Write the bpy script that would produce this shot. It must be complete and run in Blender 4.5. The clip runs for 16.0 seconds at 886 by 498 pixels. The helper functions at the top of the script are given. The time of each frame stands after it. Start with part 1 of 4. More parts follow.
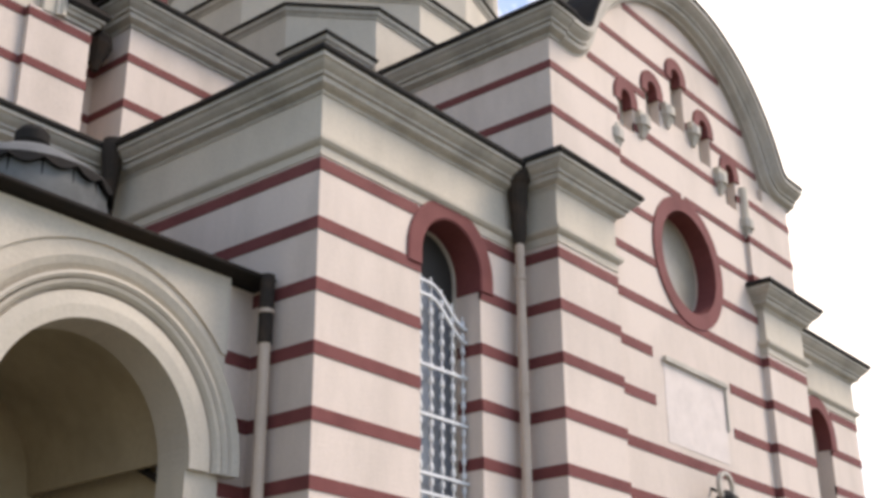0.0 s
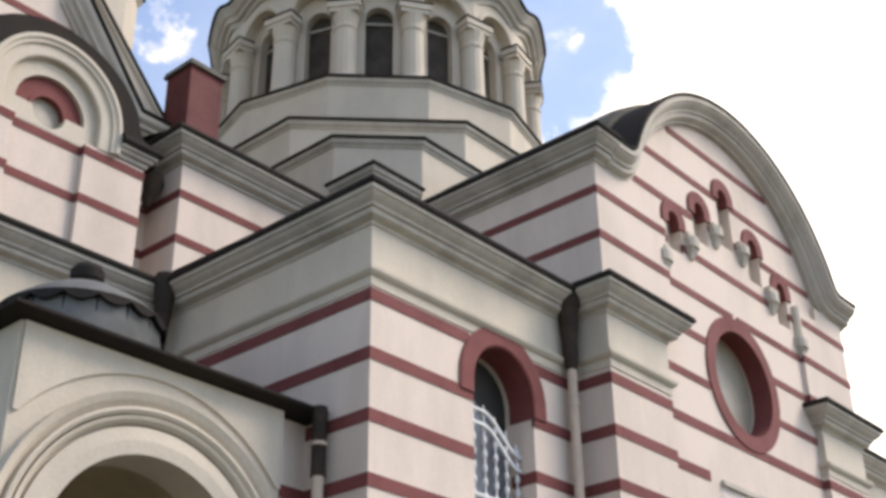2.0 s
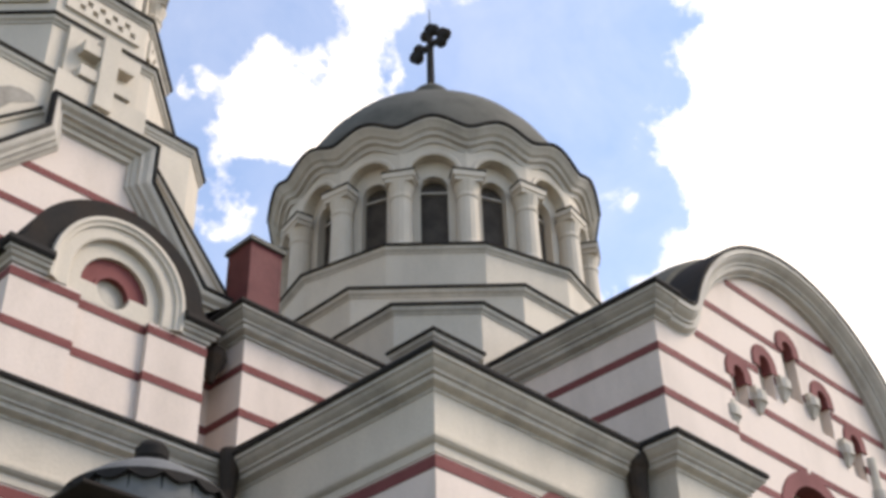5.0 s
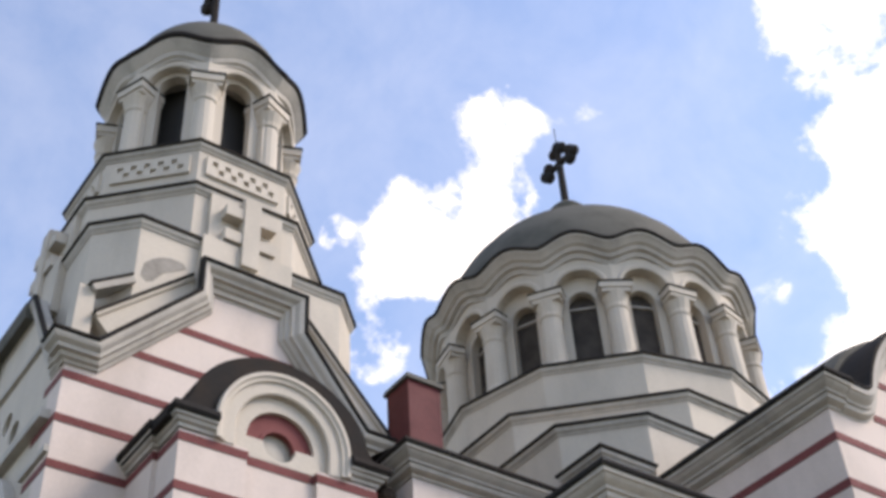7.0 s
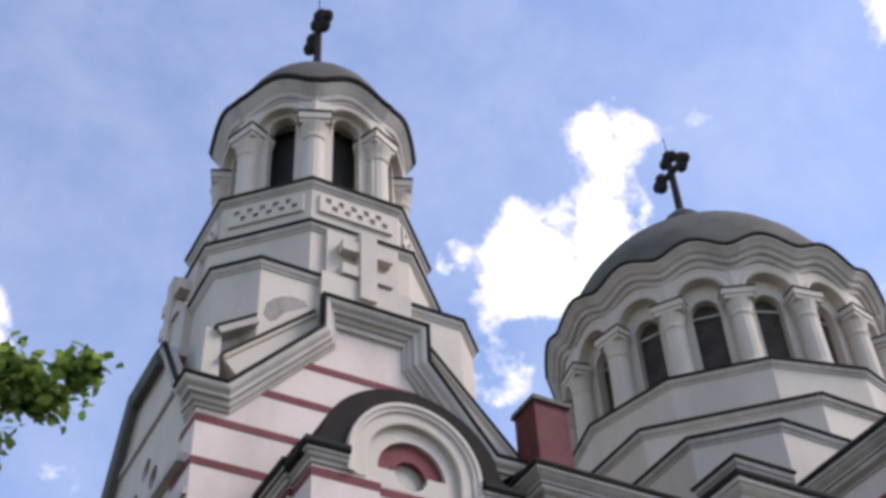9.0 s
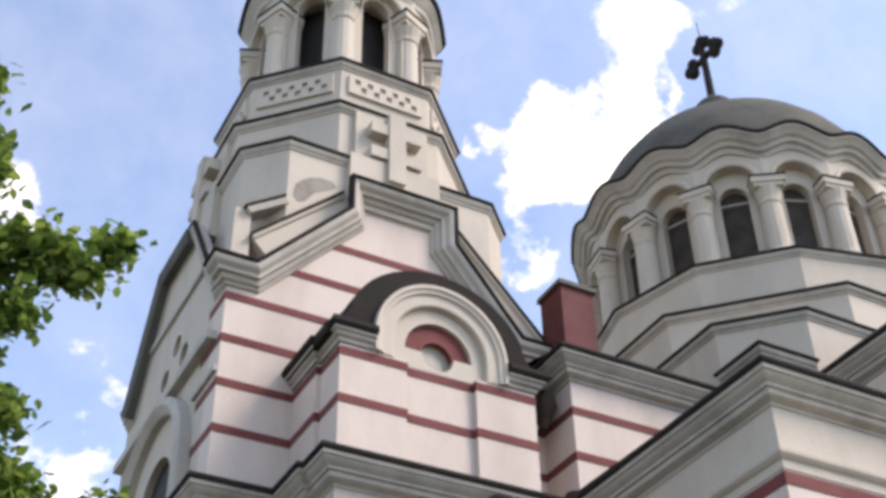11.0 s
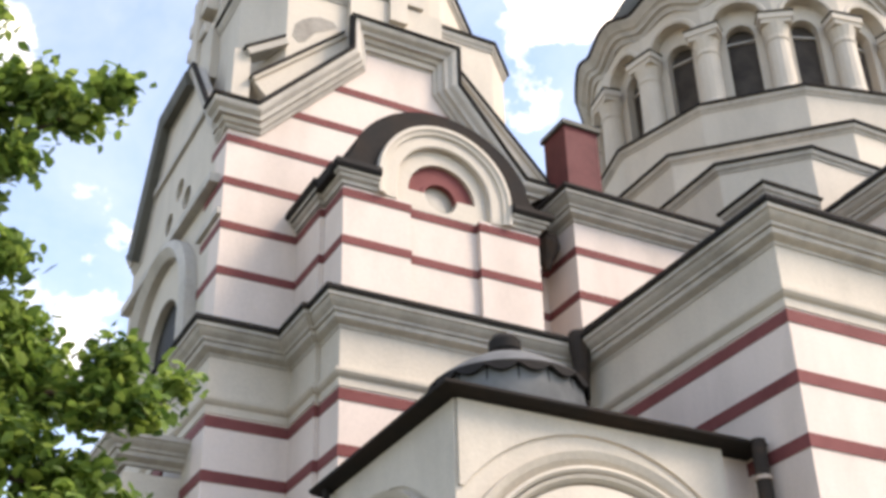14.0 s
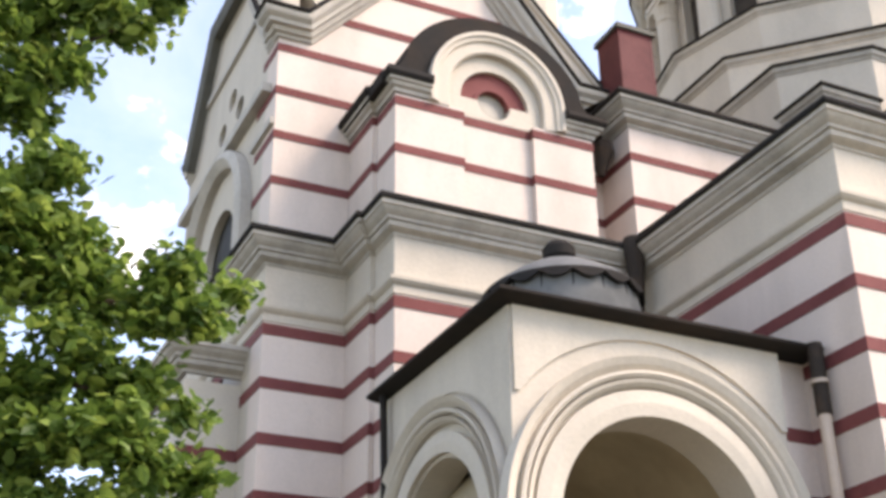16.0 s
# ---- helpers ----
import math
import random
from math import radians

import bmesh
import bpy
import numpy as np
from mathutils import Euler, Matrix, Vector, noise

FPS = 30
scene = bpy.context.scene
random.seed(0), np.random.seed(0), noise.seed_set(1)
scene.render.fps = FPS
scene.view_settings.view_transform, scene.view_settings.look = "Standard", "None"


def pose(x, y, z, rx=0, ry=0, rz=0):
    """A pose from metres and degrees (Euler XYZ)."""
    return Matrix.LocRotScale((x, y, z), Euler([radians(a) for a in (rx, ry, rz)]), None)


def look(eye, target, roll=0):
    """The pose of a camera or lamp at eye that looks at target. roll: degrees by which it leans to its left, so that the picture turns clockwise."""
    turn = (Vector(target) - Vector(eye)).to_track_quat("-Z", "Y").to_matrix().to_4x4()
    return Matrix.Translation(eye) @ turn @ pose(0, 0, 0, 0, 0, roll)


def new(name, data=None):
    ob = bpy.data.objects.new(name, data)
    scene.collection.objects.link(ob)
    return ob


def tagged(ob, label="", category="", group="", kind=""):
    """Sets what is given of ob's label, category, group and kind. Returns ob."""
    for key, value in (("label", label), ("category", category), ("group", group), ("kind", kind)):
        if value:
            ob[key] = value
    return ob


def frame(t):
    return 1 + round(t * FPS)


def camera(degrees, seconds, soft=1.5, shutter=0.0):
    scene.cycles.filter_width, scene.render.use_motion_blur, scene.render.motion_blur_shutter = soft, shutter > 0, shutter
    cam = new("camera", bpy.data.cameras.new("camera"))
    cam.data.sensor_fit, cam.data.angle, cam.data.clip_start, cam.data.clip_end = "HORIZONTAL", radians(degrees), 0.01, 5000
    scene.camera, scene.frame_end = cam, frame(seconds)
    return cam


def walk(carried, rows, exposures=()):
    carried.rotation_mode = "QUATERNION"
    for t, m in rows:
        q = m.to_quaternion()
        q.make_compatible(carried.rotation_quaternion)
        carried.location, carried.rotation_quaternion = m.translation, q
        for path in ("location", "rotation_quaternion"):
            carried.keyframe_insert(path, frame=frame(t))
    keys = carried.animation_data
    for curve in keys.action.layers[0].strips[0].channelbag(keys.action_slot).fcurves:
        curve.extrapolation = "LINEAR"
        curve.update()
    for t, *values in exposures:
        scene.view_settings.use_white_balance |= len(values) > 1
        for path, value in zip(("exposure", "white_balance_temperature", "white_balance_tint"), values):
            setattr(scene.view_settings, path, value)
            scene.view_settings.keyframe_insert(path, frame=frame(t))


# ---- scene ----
# seconds, stops, kelvin, tint
EXPOSURES = [(0.0, 0.08, 7550, 16), (2.0, 0.04, 7450, 14), (3.5, 0.06, 7400, 14), (6.0, 0.10, 7350, 15), (7.5, -0.04, 6850, 18), (9.0, -0.2, 6550, 20), (11.5, 0.28, 7300, 16), (12.5, 0.45, 7450, 15), (14.0, 0.60, 7650, 16), (16.0, 0.72, 7750, 18)]
SKY_STRENGTH, CLOUD_STRENGTH, SUN_STRENGTH = 0.31, 1.75, 3.5
cam = camera(38.17, 16.0, soft=3.6)
PATH = [
    (0, pose(-8.856, -8.872, 1.484, 112.93, 0.36, -50.88)),
    (0.5, pose(-8.865, -8.849, 1.514, 114.53, 0.56, -50.34)),
    (1, pose(-8.879, -8.860, 1.530, 116.08, 0.64, -49.61)),
    (1.5, pose(-8.892, -8.834, 1.547, 117.55, 0.51, -49.27)),
    (2, pose(-8.899, -8.846, 1.544, 118.43, 0.64, -48.45)),
    (2.5, pose(-8.935, -8.828, 1.550, 119.83, 0.94, -47.59)),
    (3, pose(-8.912, -8.846, 1.551, 120.77, 1.03, -47.58)),
    (3.5, pose(-8.934, -8.846, 1.564, 121.85, 1.06, -47.09)),
    (6, pose(-8.864, -8.872, 1.505, 128.52, 2.17, -40.48)),
    (6.5, pose(-8.868, -8.872, 1.522, 129.87, 2.79, -37.16)),
    (7, pose(-8.859, -8.825, 1.545, 131.81, 2.83, -35.10)),
    (7.5, pose(-8.865, -8.823, 1.543, 133.29, 2.54, -34.13)),
    (8, pose(-8.861, -8.836, 1.546, 133.46, 2.51, -32.62)),
    (8.5, pose(-8.864, -8.838, 1.548, 133.54, 2.61, -31.09)),
    (9, pose(-8.858, -8.860, 1.545, 133.09, 2.44, -28.38)),
    (9.2, pose(-8.896, -8.842, 1.531, 132.61, 2.37, -27.72)),
    (11.3, pose(-8.902, -8.855, 1.525, 127.28, 0.86, -28.09)),
    (11.5, pose(-8.894, -8.853, 1.522, 126.86, 1.00, -27.90)),
    (12, pose(-8.890, -8.841, 1.530, 125.90, 0.87, -27.91)),
    (12.5, pose(-8.874, -8.827, 1.539, 124.97, 1.00, -27.27)),
    (13, pose(-8.875, -8.819, 1.547, 123.92, 0.80, -27.01)),
    (13.5, pose(-8.888, -8.823, 1.541, 122.59, 0.74, -27.23)),
    (14, pose(-8.890, -8.799, 1.561, 120.83, 1.30, -27.77)),
    (14.5, pose(-8.878, -8.788, 1.549, 119.76, 1.29, -28.28)),
    (15, pose(-8.883, -8.792, 1.547, 118.61, 1.19, -27.29)),
    (15.5, pose(-8.901, -8.776, 1.548, 118.12, 0.67, -25.49)),
    (16, pose(-8.885, -8.797, 1.552, 116.77, 0.71, -25.34)),
]
walk(cam, PATH, EXPOSURES)

ZB = 7.86   # height of the first red band's top edge above the ground
P = 0.7     # spacing of the red bands
BH = 0.145   # height of a red band

# ---------------------------------------------------------------- world and sun
SUN_AZ, SUN_EL = radians(-40), radians(46)   # azimuth from +x, elevation
world = bpy.data.worlds.new("world")
scene.world = world
world.use_nodes = True
wn, wl = world.node_tree.nodes, world.node_tree.links
wn.clear()


def wnode(kind, **kw):
    n = wn.new(kind)
    for k, v in kw.items():
        n.inputs[int(k[1:])].default_value = v
    return n


def wmath(op, a, b=0.5, c=0.0):
    n = wn.new("ShaderNodeMath")
    n.operation = op
    for i, v in enumerate((a, b, c)):
        if isinstance(v, (int, float)):
            n.inputs[i].default_value = v
        else:
            wl.new(v, n.inputs[i])
    return n.outputs[0]


sky = wn.new("ShaderNodeTexSky")
sky.sky_type = "NISHITA"
sky.sun_disc = False
sky.sun_elevation = SUN_EL
sky.sun_rotation = radians(90) - SUN_AZ
sky.air_density, sky.dust_density, sky.ozone_density = 1.0, 0.4, 3.0
coord = wn.new("ShaderNodeTexCoord")
direction = coord.outputs["Generated"]
noise_big = wn.new("ShaderNodeTexNoise")
noise_big.inputs["Scale"].default_value = 9.0
noise_big.inputs["Detail"].default_value = 9.0
noise_big.inputs["Roughness"].default_value = 0.62
noise_big.inputs["Distortion"].default_value = 0.3
wl.new(direction, noise_big.inputs["Vector"])
# banks of cloud: way to the middle, inner and outer cosine, weight
CLOUDS = [
    ((0.453, 0.510, 0.731), 0.1, 2.7, 0.22),
    ((0.447, 0.588, 0.674), 1.2, 3.9, 0.27),
    ((0.484, 0.541, 0.688), 0.5, 2.3, 0.24),
    ((0.427, 0.612, 0.666), 0.4, 2.8, 0.16),
    ((0.416, 0.668, 0.617), 0.8, 3.6, 0.26),
    ((0.380, 0.630, 0.677), 0.2, 1.2, 0.20),
    ((0.535, 0.475, 0.699), 0.8, 2.6, -0.22),
    ((0.654, 0.449, 0.608), 0.2, 1.6, 0.16),
    ((0.673, 0.443, 0.592), 1.0, 3.6, -0.24),
    ((0.65, 0.26, 0.715), 2.8, 8.4, 0.30),
    ((0.76, 0.30, 0.575), 3.0, 8.2, 0.30),
    ((0.84, 0.28, 0.46), 9.0, 20.0, 0.45),
    ((0.05, 0.80, 0.61), 0.8, 3.5, 0.24),
    ((0.17, 0.866, 0.47), 1.0, 6.0, 0.16),
]
total = None
for way, inner, outer, weight in CLOUDS:
    dot = wn.new("ShaderNodeVectorMath")
    dot.operation = "DOT_PRODUCT"
    wl.new(direction, dot.inputs[0])
    dot.inputs[1].default_value = Vector(way).normalized()
    ramp = wn.new("ShaderNodeMapRange")
    ramp.interpolation_type = "SMOOTHSTEP"
    wl.new(dot.outputs["Value"], ramp.inputs[0])
    ramp.inputs[1].default_value, ramp.inputs[2].default_value = math.cos(radians(outer)), math.cos(radians(inner))
    ramp.inputs[3].default_value, ramp.inputs[4].default_value = 0.0, weight
    total = ramp.outputs[0] if total is None else wmath("ADD", total, ramp.outputs[0])
noise_fine = wn.new("ShaderNodeTexNoise")
noise_fine.inputs["Scale"].default_value = 38.0
noise_fine.inputs["Detail"].default_value = 7.0
noise_fine.inputs["Roughness"].default_value = 0.6
wl.new(direction, noise_fine.inputs["Vector"])
near_cloud = wmath("MINIMUM", wmath("MAXIMUM", wmath("MULTIPLY", total, 6.0), 0.0), 1.0)
ragged = wmath("MULTIPLY", wmath("MULTIPLY_ADD", noise_fine.outputs["Fac"], 0.5, -0.25), near_cloud)
dense = wmath("ADD", wmath("ADD", noise_big.outputs["Fac"], ragged), total)
cover = wn.new("ShaderNodeMapRange")
cover.interpolation_type = "SMOOTHSTEP"
wl.new(dense, cover.inputs[0])
cover.inputs[1].default_value, cover.inputs[2].default_value = 0.59, 0.84
cover.inputs[3].default_value, cover.inputs[4].default_value = 0.0, 1.0
haze = wn.new("ShaderNodeMapRange")
wl.new(noise_big.outputs["Fac"], haze.inputs[0])
haze.inputs[1].default_value, haze.inputs[2].default_value = 0.3, 0.7
haze.inputs[3].default_value, haze.inputs[4].default_value = 0.03, 0.15
amount = wmath("MAXIMUM", cover.outputs[0], haze.outputs[0])
clear_bg = wn.new("ShaderNodeBackground")
wl.new(sky.outputs[0], clear_bg.inputs[0])
clear_bg.inputs[1].default_value = SKY_STRENGTH
cloud_bg = wn.new("ShaderNodeBackground")
cloud_bg.inputs[0].default_value = (1.0, 0.985, 0.97, 1)
cloud_bg.inputs[1].default_value = CLOUD_STRENGTH
blend = wn.new("ShaderNodeMixShader")
wl.new(amount, blend.inputs[0])
wl.new(clear_bg.outputs[0], blend.inputs[1])
wl.new(cloud_bg.outputs[0], blend.inputs[2])
wout = wn.new("ShaderNodeOutputWorld")
wl.new(blend.outputs[0], wout.inputs[0])

sun = new("sun", bpy.data.lights.new("sun", "SUN"))
sun.data.energy, sun.data.angle, sun.data.color = SUN_STRENGTH, radians(24), (1.0, 0.95, 0.88)
sun_way = Vector((math.cos(SUN_EL) * math.cos(SUN_AZ), math.cos(SUN_EL) * math.sin(SUN_AZ), math.sin(SUN_EL)))
sun.matrix_world = look(sun_way * 60, (0, 0, 0))


# ---------------------------------------------------------------- materials
def material(name, color, rough=0.8, vary=0.12, grain=40.0, stain=0.9, bump=0.15, metal=0.0, stain_color=None, streak=False, spec=0.3):
    m = bpy.data.materials.new(name)
    m.use_nodes = True
    n, l = m.node_tree.nodes, m.node_tree.links
    b = n["Principled BSDF"]
    b.inputs["Roughness"].default_value = rough
    b.inputs["Metallic"].default_value = metal
    b.inputs["Specular IOR Level"].default_value = spec
    tc = n.new("ShaderNodeTexCoord")
    src = tc.outputs["Object"]
    mp = n.new("ShaderNodeMapping")
    l.new(src, mp.inputs[0])
    mp.inputs["Scale"].default_value = (1, 1, 0.35) if streak else (1, 1, 1)
    big = n.new("ShaderNodeTexNoise")
    big.inputs["Scale"].default_value, big.inputs["Detail"].default_value = stain, 8
    big.inputs["Roughness"].default_value = 0.65
    l.new(mp.outputs[0], big.inputs["Vector"])
    fine = n.new("ShaderNodeTexNoise")
    fine.inputs["Scale"].default_value, fine.inputs["Detail"].default_value = grain, 4
    l.new(src, fine.inputs["Vector"])
    dark = stain_color or tuple(c * (1 - 2.2 * vary) for c in color)
    mixa = n.new("ShaderNodeMix")
    mixa.data_type = "RGBA"
    ra = n.new("ShaderNodeMapRange")
    l.new(big.outputs["Fac"], ra.inputs[0])
    ra.inputs[1].default_value, ra.inputs[2].default_value = 0.45, 0.78
    l.new(ra.outputs[0], mixa.inputs[0])
    mixa.inputs[6].default_value = (*color, 1)
    mixa.inputs[7].default_value = (*dark, 1)
    mixb = n.new("ShaderNodeMix")
    mixb.data_type = "RGBA"
    mixb.blend_type = "MULTIPLY"
    mixb.inputs[0].default_value = vary
    l.new(mixa.outputs[2], mixb.inputs[6])
    rb = n.new("ShaderNodeMapRange")
    l.new(fine.outputs["Fac"], rb.inputs[0])
    rb.inputs[1].default_value, rb.inputs[2].default_value = 0.3, 0.7
    rb.inputs[3].default_value, rb.inputs[4].default_value = 0.4, 1.0
    l.new(rb.outputs[0], mixb.inputs[7])
    l.new(mixb.outputs[2], b.inputs["Base Color"])
    bp = n.new("ShaderNodeBump")
    bp.inputs["Strength"].default_value = bump
    bp.inputs["Distance"].default_value = 0.02
    l.new(fine.outputs["Fac"], bp.inputs["Height"])
    l.new(bp.outputs[0], b.inputs["Normal"])
    rr = n.new("ShaderNodeMapRange")
    l.new(big.outputs["Fac"], rr.inputs[0])
    rr.inputs[3].default_value, rr.inputs[4].default_value = max(0.05, rough - 0.12), min(1.0, rough + 0.12)
    l.new(rr.outputs[0], b.inputs["Roughness"])
    return m


M_PLASTER = material("cream_plaster", (0.665, 0.555, 0.482), 0.85, 0.12, 30, 0.8, 0.2, streak=True, stain_color=(0.50, 0.42, 0.36))
M_PALE = material("pale_plaster", (0.56, 0.492, 0.405), 0.85, 0.14, 26, 0.9, 0.22, streak=True, stain_color=(0.43, 0.38, 0.315))
M_CORNICE = material("weathered_moulding", (0.50, 0.452, 0.39), 0.85, 0.18, 22, 1.3, 0.3, streak=True, stain_color=(0.28, 0.255, 0.22))
M_MORTAR = material("bare_mortar", (0.34, 0.305, 0.26), 0.9, 0.2, 18, 3.0, 0.4)
M_RED = material("red_paint", (0.185, 0.052, 0.048), 0.8, 0.14, 30, 1.6, 0.12)
M_METAL = material("dark_sheet_metal", (0.030, 0.027, 0.025), 0.85, 0.2, 14, 1.2, 0.1, metal=0.0, spec=0.06, stain_color=(0.045, 0.034, 0.027))
M_RUST = material("rusted_pipe_metal", (0.045, 0.036, 0.03), 0.85, 0.25, 16, 3.0, 0.3, stain_color=(0.085, 0.055, 0.038), spec=0.1)
M_ROOF = material("grey_sheet_roof", (0.125, 0.118, 0.10), 0.85, 0.15, 10, 1.1, 0.1, stain_color=(0.07, 0.07, 0.06), spec=0.08)
M_ZINC = material("pale_zinc_sheet", (0.155, 0.155, 0.15), 0.75, 0.18, 9, 2.2, 0.1, stain_color=(0.09, 0.09, 0.088), spec=0.15)
M_BRICK = material("red_brick_paint", (0.12, 0.026, 0.025), 0.75, 0.2, 24, 2.0, 0.25)
M_PIPE = material("beige_pipe_paint", (0.56, 0.44, 0.35), 0.5, 0.1, 20, 1.5, 0.05)
# near black painted for unlit depth; also the lantern body's own dark
M_DARK = material("shade_fill_and_lantern_dark", (0.03, 0.027, 0.024), 0.7, 0.2, 8, 1.0, 0.05)
# ochre plaster with the porch's inside shade worked into the colour
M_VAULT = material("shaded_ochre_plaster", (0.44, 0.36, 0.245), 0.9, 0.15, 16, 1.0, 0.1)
M_PANE = material("old_window_pane", (0.07, 0.057, 0.046), 0.6, 0.25, 6, 2.0, 0.03, spec=0.15)
M_OCULUS = material("dusty_oculus_pane", (0.36, 0.32, 0.255), 0.35, 0.15, 7, 1.5, 0.03, spec=0.5)
M_IRON = material("wrought_iron_white", (0.72, 0.72, 0.72), 0.5, 0.08, 30, 3.0, 0.05)
M_STAINED = material("stained_glass", (0.185, 0.20, 0.225), 0.3, 0.3, 12, 9.0, 0.05, stain_color=(0.07, 0.085, 0.10), spec=0.5)
M_STONE = material("white_plaque_stone", (0.655, 0.56, 0.505), 0.6, 0.08, 12, 2.0, 0.05)
M_BARK = material("tree_bark", (0.085, 0.06, 0.042), 0.9, 0.25, 30, 3.0, 0.5)
M_GROUND = material("paved_ground", (0.115, 0.108, 0.09), 0.9, 0.2, 3, 0.3, 0.2, stain_color=(0.09, 0.11, 0.05))


def leaf_material():
    m = bpy.data.materials.new("broad_leaf")
    m.use_nodes = True
    n, l = m.node_tree.nodes, m.node_tree.links
    b = n["Principled BSDF"]
    geo = n.new("ShaderNodeNewGeometry")
    ramp = n.new("ShaderNodeValToRGB")
    l.new(geo.outputs["Random Per Island"], ramp.inputs[0])
    ramp.color_ramp.elements[0].color = (0.05, 0.10, 0.02, 1)
    ramp.color_ramp.elements[1].color = (0.36, 0.45, 0.10, 1)
    e = ramp.color_ramp.elements.new(0.6)
    e.color = (0.17, 0.26, 0.05, 1)
    l.new(ramp.outputs[0], b.inputs["Base Color"])
    b.inputs["Roughness"].default_value = 0.5
    tr = n.new("ShaderNodeBsdfTranslucent")
    l.new(ramp.outputs[0], tr.inputs[0])
    mix = n.new("ShaderNodeMixShader")
    mix.inputs[0].default_value = 0.5
    l.new(b.outputs[0], mix.inputs[1])
    l.new(tr.outputs[0], mix.inputs[2])
    l.new(mix.outputs[0], n["Material Output"].inputs[0])
    return m


M_LEAF = leaf_material()


# ---------------------------------------------------------------- mesh helpers
def link_mesh(name, bm, mat, smooth=False):
    bmesh.ops.recalc_face_normals(bm, faces=bm.faces)
    me = bpy.data.meshes.new(name)
    bm.to_mesh(me)
    bm.free()
    me.materials.append(mat)
    if smooth:
        me.shade_smooth()
        me.set_sharp_from_angle(angle=radians(24))
    return me


def part(name, bm, mat, parent, label="", m=None, smooth=False):
    """One mesh object under a thing or a part; bm may be a finished mesh."""
    me = bm if isinstance(bm, bpy.types.Mesh) else link_mesh(name, bm, mat, smooth)
    ob = new(name, me)
    ob.parent = parent
    if m is not None:
        ob.matrix_local = m
    return tagged(ob, label)


def thing(name, label, category, at=(0, 0, ZB), group="", kind=""):
    ob = new(name)
    ob.location = at
    return tagged(ob, label, category, group, kind)


def flat(u, v, d):
    return (u, v, d)


def south(y0):
    return lambda u, v, d: (u, y0 - d, v)


def west(x0):
    return lambda u, v, d: (x0 - d, u, v)


def box(bm, x0, x1, y0, y1, z0, z1):
    v = [bm.verts.new((x, y, z)) for z in (z0, z1) for x, y in ((x0, y0), (x1, y0), (x1, y1), (x0, y1))]
    for f in ((3, 2, 1, 0), (4, 5, 6, 7), (0, 1, 5, 4), (1, 2, 6, 5), (2, 3, 7, 6), (3, 0, 4, 7)):
        bm.faces.new([v[i] for i in f])
    return bm


def sweep(bm, path, prof, mp=flat, closed=False, side=1):
    """Sweep a closed profile (across, out) along a planar path with mitred corners; across is to the right of the way."""
    n = len(path)
    rings = []
    for i in range(n):
        p = Vector(path[i])
        a = Vector(path[i - 1]) if (i or closed) else None
        b = Vector(path[(i + 1) % n]) if (i < n - 1 or closed) else None
        d1 = (p - a).normalized() if a is not None else (b - p).normalized()
        d2 = (b - p).normalized() if b is not None else d1
        n1, n2 = Vector((d1.y, -d1.x)), Vector((d2.y, -d2.x))
        mit = (n1 + n2)
        mit = mit / max(0.25, mit.dot(n1)) if mit.length > 1e-6 else n1
        rings.append([bm.verts.new(mp(p.x + mit.x * o * side, p.y + mit.y * o * side, z)) for o, z in prof])
    k = len(prof)
    for i in range(n if closed else n - 1):
        r, s = rings[i], rings[(i + 1) % n]
        for j in range(k):
            bm.faces.new((r[j], s[j], s[(j + 1) % k], r[(j + 1) % k]))
    if not closed:
        bm.faces.new(rings[0])
        bm.faces.new(rings[-1][::-1])
    return bm


def plate(bm, outer, holes, mp, depth, front=0.0):
    """A wall of a given depth with openings that go through it."""
    tmp = bmesh.new()
    loops, edges = [], []
    for pts in (outer, *holes):
        vs = [tmp.verts.new((u, v, 0)) for u, v in pts]
        edges += [tmp.edges.new((vs[i], vs[(i + 1) % len(vs)])) for i in range(len(vs))]
        loops.append(vs)
    bmesh.ops.triangle_fill(tmp, edges=edges, use_beauty=True, use_dissolve=False)
    tmp.verts.index_update()
    f = [bm.verts.new(mp(v.co.x, v.co.y, front)) for v in tmp.verts]
    b = [bm.verts.new(mp(v.co.x, v.co.y, front - depth)) for v in tmp.verts]
    for face in tmp.faces:
        ix = [v.index for v in face.verts]
        bm.faces.new([f[i] for i in ix])
        bm.faces.new([b[i] for i in reversed(ix)])
    for vs in loops:
        for i in range(len(vs)):
            p, q = vs[i].index, vs[(i + 1) % len(vs)].index
            bm.faces.new((f[p], f[q], b[q], b[p]))
    tmp.free()
    return bm


def arc(cx, cz, r, a0, a1, n):
    return [(cx + r * math.cos(radians(a0 + (a1 - a0) * i / n)), cz + r * math.sin(radians(a0 + (a1 - a0) * i / n))) for i in range(n + 1)]


def arch(cx, cz, r, foot, n=16):
    """Outline of an arched opening, from its right foot round to its left foot."""
    return [(cx + r, foot)] + arc(cx, cz, r, 0, 180, n) + [(cx - r, foot)]


def circle(cx, cz, r, n=28):
    return arc(cx, cz, r, 0, 360, n)[:-1]


